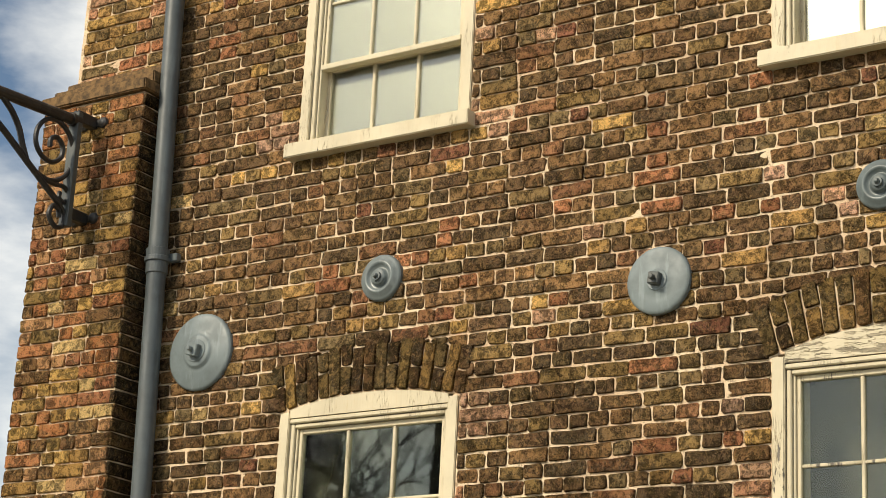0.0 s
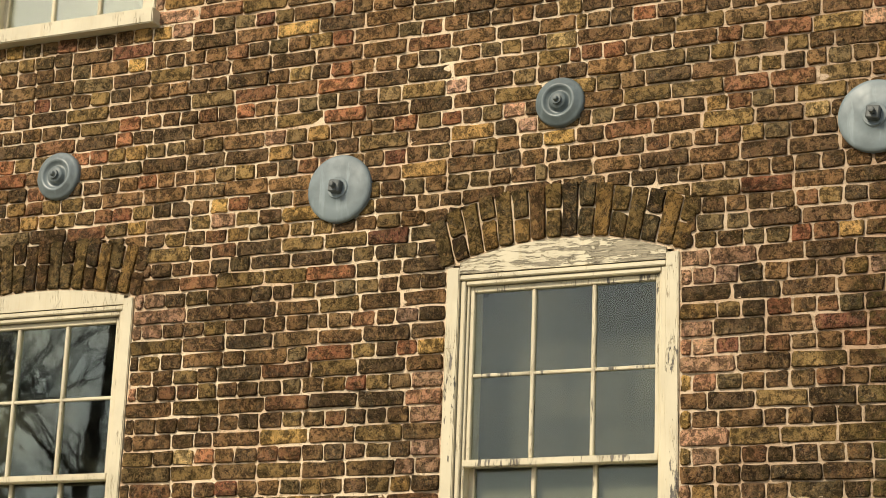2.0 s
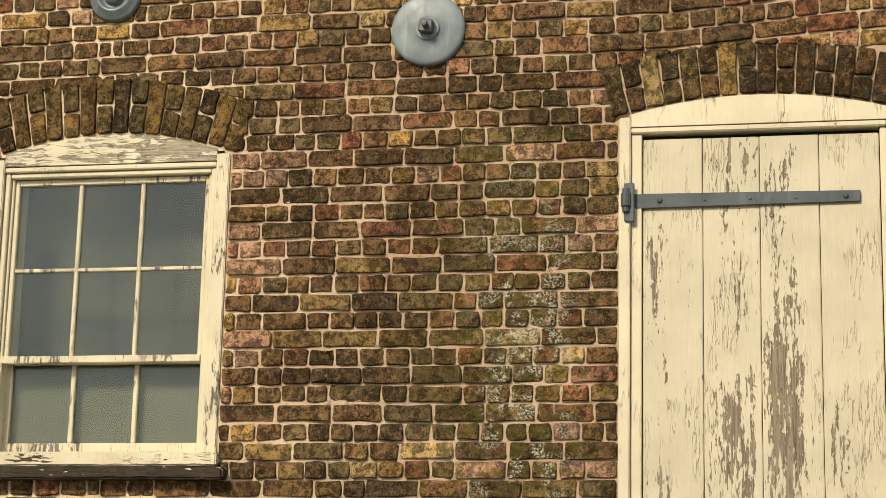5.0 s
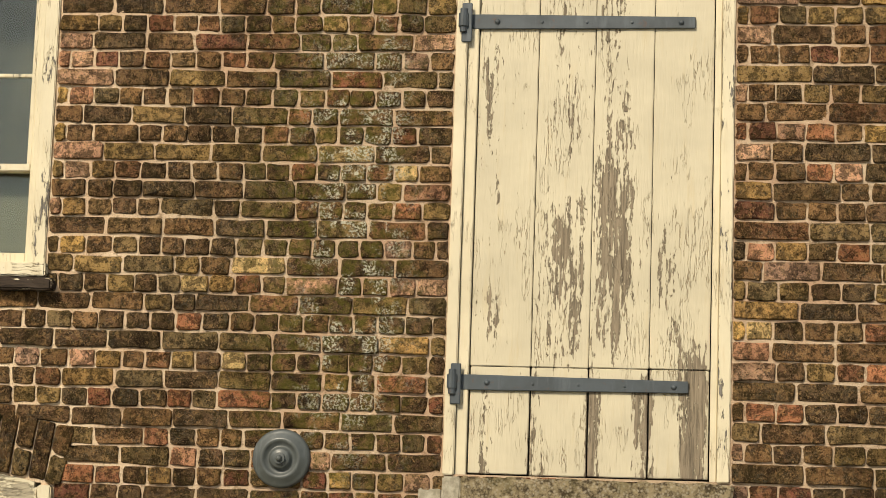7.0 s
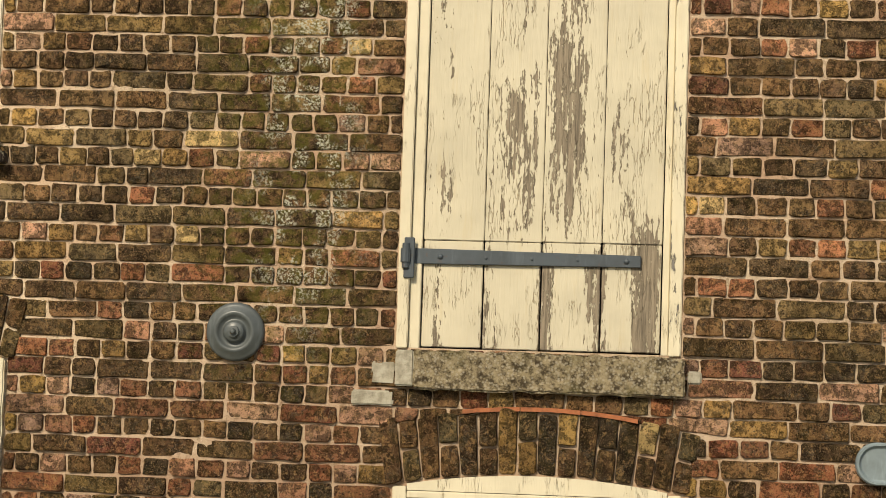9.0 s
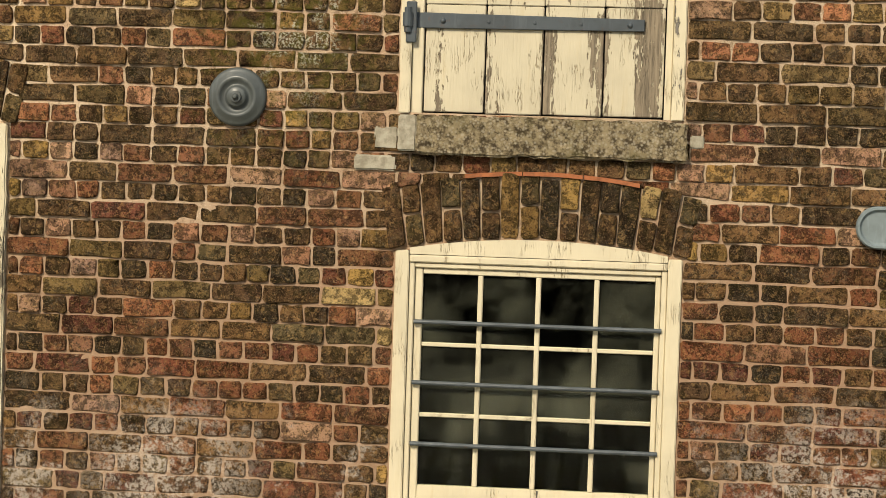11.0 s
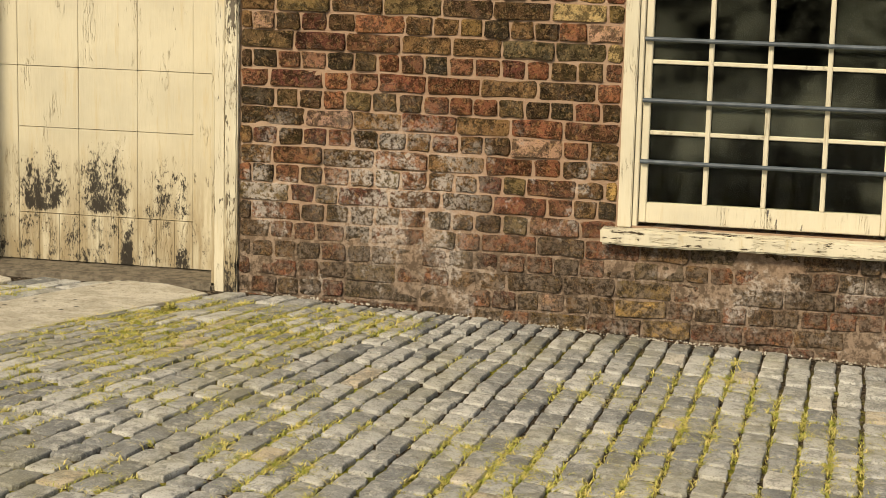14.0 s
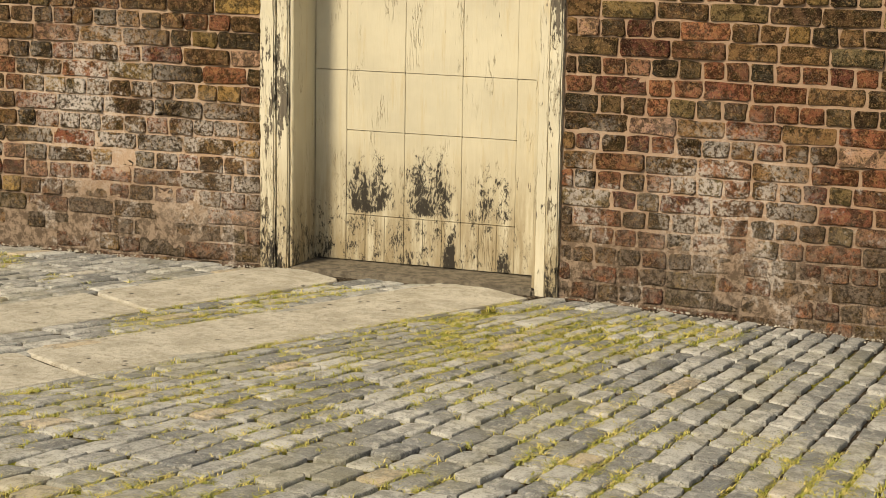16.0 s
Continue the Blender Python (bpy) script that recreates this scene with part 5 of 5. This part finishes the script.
# grit along the foot of the wall and in the joints
def grit():
    r = random.Random(12)
    v, f = [], []
    spots = [(r.uniform(-6, 3), -abs(r.gauss(0, 0.05)) - 0.01) for _ in range(1500)]
    for x, y, dx, length in joints:
        if -3.5 < y < 0 and -4 < x < 3:
            for _ in range(2):
                t = r.uniform(-0.5, 0.5)
                spots.append((x + dx * t + r.gauss(0, 0.006), y + length * t))
    for x, y in spots:
        if -3.2 < x < -1.7 and y > -0.2 or on_slab(x, y):
            continue
        s, a = r.uniform(0.003, 0.008), r.uniform(0, 6)
        z = ground_z(x, y) - (0.004 if y > -0.1 else 0.024)
        n = len(v)
        for k in range(4):
            v.append((x + s * math.cos(a + k * 1.57) * r.uniform(0.6, 1.2), y + s * math.sin(a + k * 1.57) * r.uniform(0.6, 1.2), z))
        v.append((x, y, z + s * 1.1))
        f.extend([(n + k, n + (k + 1) % 4, n + 4) for k in range(4)])
    me = bpy.data.meshes.new("grit")
    me.from_pydata(v, [], f)
    me.materials.append(SLAB)
    return me


tagged(new("grit", grit()), "pale grit and crumbs of mortar along the wall and joints", "grit", kind="stuff")

# ---- grass in the joints ----
def grass_mesh():
    g = random.Random(4)
    v, f = [], []
    for x, y, dx, length in joints:
        if y < -4.8 or x > 3 or x < -6 or y > -0.25:
            continue
        rich = noise.noise(Vector((x * 0.9 + 5, y * 0.9, 0))) + (0.22 if x < -1.6 else 0.0) + 0.7 * noise.noise(Vector((x * 2.6, y * 2.6, 4)))
        tufts = int(max(0, (rich + 0.13) * 24 + g.uniform(-0.5, 0.5)))
        for _ in range(tufts):
            t = g.uniform(-0.5, 0.5)
            tx, ty = x + dx * t + g.gauss(0, 0.010), y + length * t
            if on_slab(tx, ty):
                continue
            size = g.uniform(0.6, 1.25)
            for _ in range(int(g.uniform(8, 26))):
                px, py = tx + g.gauss(0, 0.016), ty + g.gauss(0, 0.022)
                pz = ground_z(px, py) - 0.010
                a = g.uniform(0, 2 * math.pi)
                h, w = size * g.uniform(0.007, 0.019), g.uniform(0.0011, 0.0024)
                bend = size * g.uniform(0.014, 0.050)
                ca, sa = math.cos(a), math.sin(a)
                n = len(v)
                v.extend([(px - sa * w, py + ca * w, pz), (px + sa * w, py - ca * w, pz), (px + ca * bend * 0.4 + sa * w * 0.8, py + sa * bend * 0.4 - ca * w * 0.8, pz + h * 0.8), (px + ca * bend * 0.4 - sa * w * 0.8, py + sa * bend * 0.4 + ca * w * 0.8, pz + h * 0.8), (px + ca * bend, py + sa * bend, pz + h)])
                f.extend([(n, n + 1, n + 2, n + 3), (n + 3, n + 2, n + 4)])
    me = bpy.data.meshes.new("grass")
    me.from_pydata(v, [], f)
    me.materials.append(GRASS)
    return me


tagged(new("grass", grass_mesh()), "yellow-green grass and moss tufts in the sett joints", "grass", kind="stuff")


# ---- what stands across the street, seen only in the window panes ----
def bare_tree(x, y, height, seed):
    """A leafless tree: tapered trunk, limbs that fork, and fine twigs."""
    r = random.Random(seed)
    thing = tagged(empty("tree", x, y, -0.1), "tall bare tree with dark forking limbs across the street", "tree", "bare trees")
    trunk = part("trunk", tube([(0, 0, 0), (0.05, 0, height * 0.2), (-0.06, 0.05, height * 0.45), (0.1, 0, height * 0.7)], lambda t: 0.26 - 0.15 * t, 10), BARK, thing)
    bm = bmesh.new()
    def limb(p, way, length, radius, level):
        pts = [p]
        for k in range(4):
            way = (way + Vector((r.uniform(-1, 1), r.uniform(-1, 1), r.uniform(-0.4, 0.8))) * 0.22).normalized()
            pts.append(pts[-1] + way * length / 4)
        sides = 5 if level < 2 else 3
        part_bm = tube(pts, lambda t: radius * (1 - 0.65 * t), sides)
        me = bpy.data.meshes.new("tmp")
        part_bm.to_mesh(me)
        part_bm.free()
        bm.from_mesh(me)
        bpy.data.meshes.remove(me)
        if level < 5:
            for k in range(4 if level < 3 else 3):
                q = pts[r.choice((1, 2, 3, 4))]
                w = (way + Vector((r.uniform(-1, 1), r.uniform(-1, 1), r.uniform(-0.5, 0.9))) * 0.9).normalized()
                limb(q, w, length * r.uniform(0.5, 0.72), max(0.006, radius * 0.55), level + 1)
    for k in range(13):
        z = height * r.uniform(0.24, 0.7)
        a = r.uniform(0, 6.28)
        limb(Vector((0, 0, z)), Vector((math.cos(a), math.sin(a), 0.8)).normalized(), height * 0.22, 0.060, 1)
    part("crown", bm, BARK, thing)
    return thing


bare_tree(-19.4, -21.0, 15.0, 2)
bare_tree(-24.5, -23.0, 14.0, 9)
bare_tree(-22.0, -19.0, 13.0, 14)


def hedge():
    """A dark evergreen bank of many small leaf clumps."""
    r = random.Random(6)
    v, f = [], []
    for _ in range(9000):
        x, y = r.uniform(-16, 18), -19 + r.gauss(0, 1.0)
        top = 3.6 + 1.0 * noise.noise(Vector((x * 0.35, 0, 2))) + 0.6 * noise.noise(Vector((x * 1.3, 0, 5)))
        z = r.uniform(0, 1) ** 0.7 * top - 0.1
        s = r.uniform(0.12, 0.32)
        n = len(v)
        e = Euler((r.uniform(0, 6), r.uniform(0, 6), r.uniform(0, 6))).to_matrix()
        for a, b in ((-1, 0), (0, -0.6), (1, 0), (0, 0.6)):
            v.append(Vector((x, y, z)) + e @ Vector((a * s, b * s, 0.1 * s)))
        f.append((n, n + 1, n + 2, n + 3))
    me = bpy.data.meshes.new("hedge")
    me.from_pydata(v, [], f)
    me.materials.append(FAR)
    return tagged(new("hedge", me), "dark evergreen hedge across the street", "hedge", kind="stuff")


hedge()

# ---- single bricks of the wall and setts nearest to the passer-by ----
kinds = {}
krng = random.Random(17)


def unit_bricks(width, count, sample_x, sample_z):
    out = []
    for _ in range(count):
        h = Heap()
        v, f = brick_shape([(-width / 2, -0.0355), (width / 2, -0.0355), (width / 2, 0.0355), (-width / 2, 0.0355)], krng, krng.uniform(-0.002, 0.004))
        h.add(v, f, brick_tone(sample_x, sample_z, krng))
        out.append(h.mesh("brick", BRICK, True))
    return out


LONG, SHORT = unit_bricks(0.213, 26, -0.8, 0.8), unit_bricks(0.100, 26, -0.8, 0.8)
for x, z, w, hgt in loose:
    long = w > 0.155
    ob = new("brick", krng.choice(LONG if long else SHORT))
    ob.parent = wall_front
    ob.location, ob.scale = (x, 0, z), (w / (0.213 if long else 0.100), 1, hgt / 0.071)
SETT_SHAPES = []
for _ in range(16):
    h = Heap()
    v, f = stone_shape([(-0.045, -0.08), (0.045, -0.08), (0.045, 0.08), (-0.045, 0.08)], krng, lambda x, y: 0.0)
    h.add(v, f, (1, 1, 1))
    SETT_SHAPES.append(h.mesh("sett", SETT))
for q in near_setts:
    cx, cy = sum(p[0] for p in q) / 4, sum(p[1] for p in q) / 4
    w = (q[1][0] - q[0][0] + q[2][0] - q[3][0]) / 2
    l = (q[2][1] - q[1][1] + q[3][1] - q[0][1]) / 2
    turn = math.atan2(-(q[3][0] + q[2][0] - q[0][0] - q[1][0]) / 2, l)
    ob = new("sett", krng.choice(SETT_SHAPES))
    ob.parent = paving
    e = 0.2
    sx, sy = (ground_z(cx + e, cy) - ground_z(cx - e, cy)) / (2 * e), (ground_z(cx, cy + e) - ground_z(cx, cy - e)) / (2 * e)
    ob.matrix_basis = Matrix.LocRotScale((cx, cy, ground_z(cx, cy)), Euler((math.atan(sy), -math.atan(sx), turn)), (w / 0.09, l / 0.16, 1))
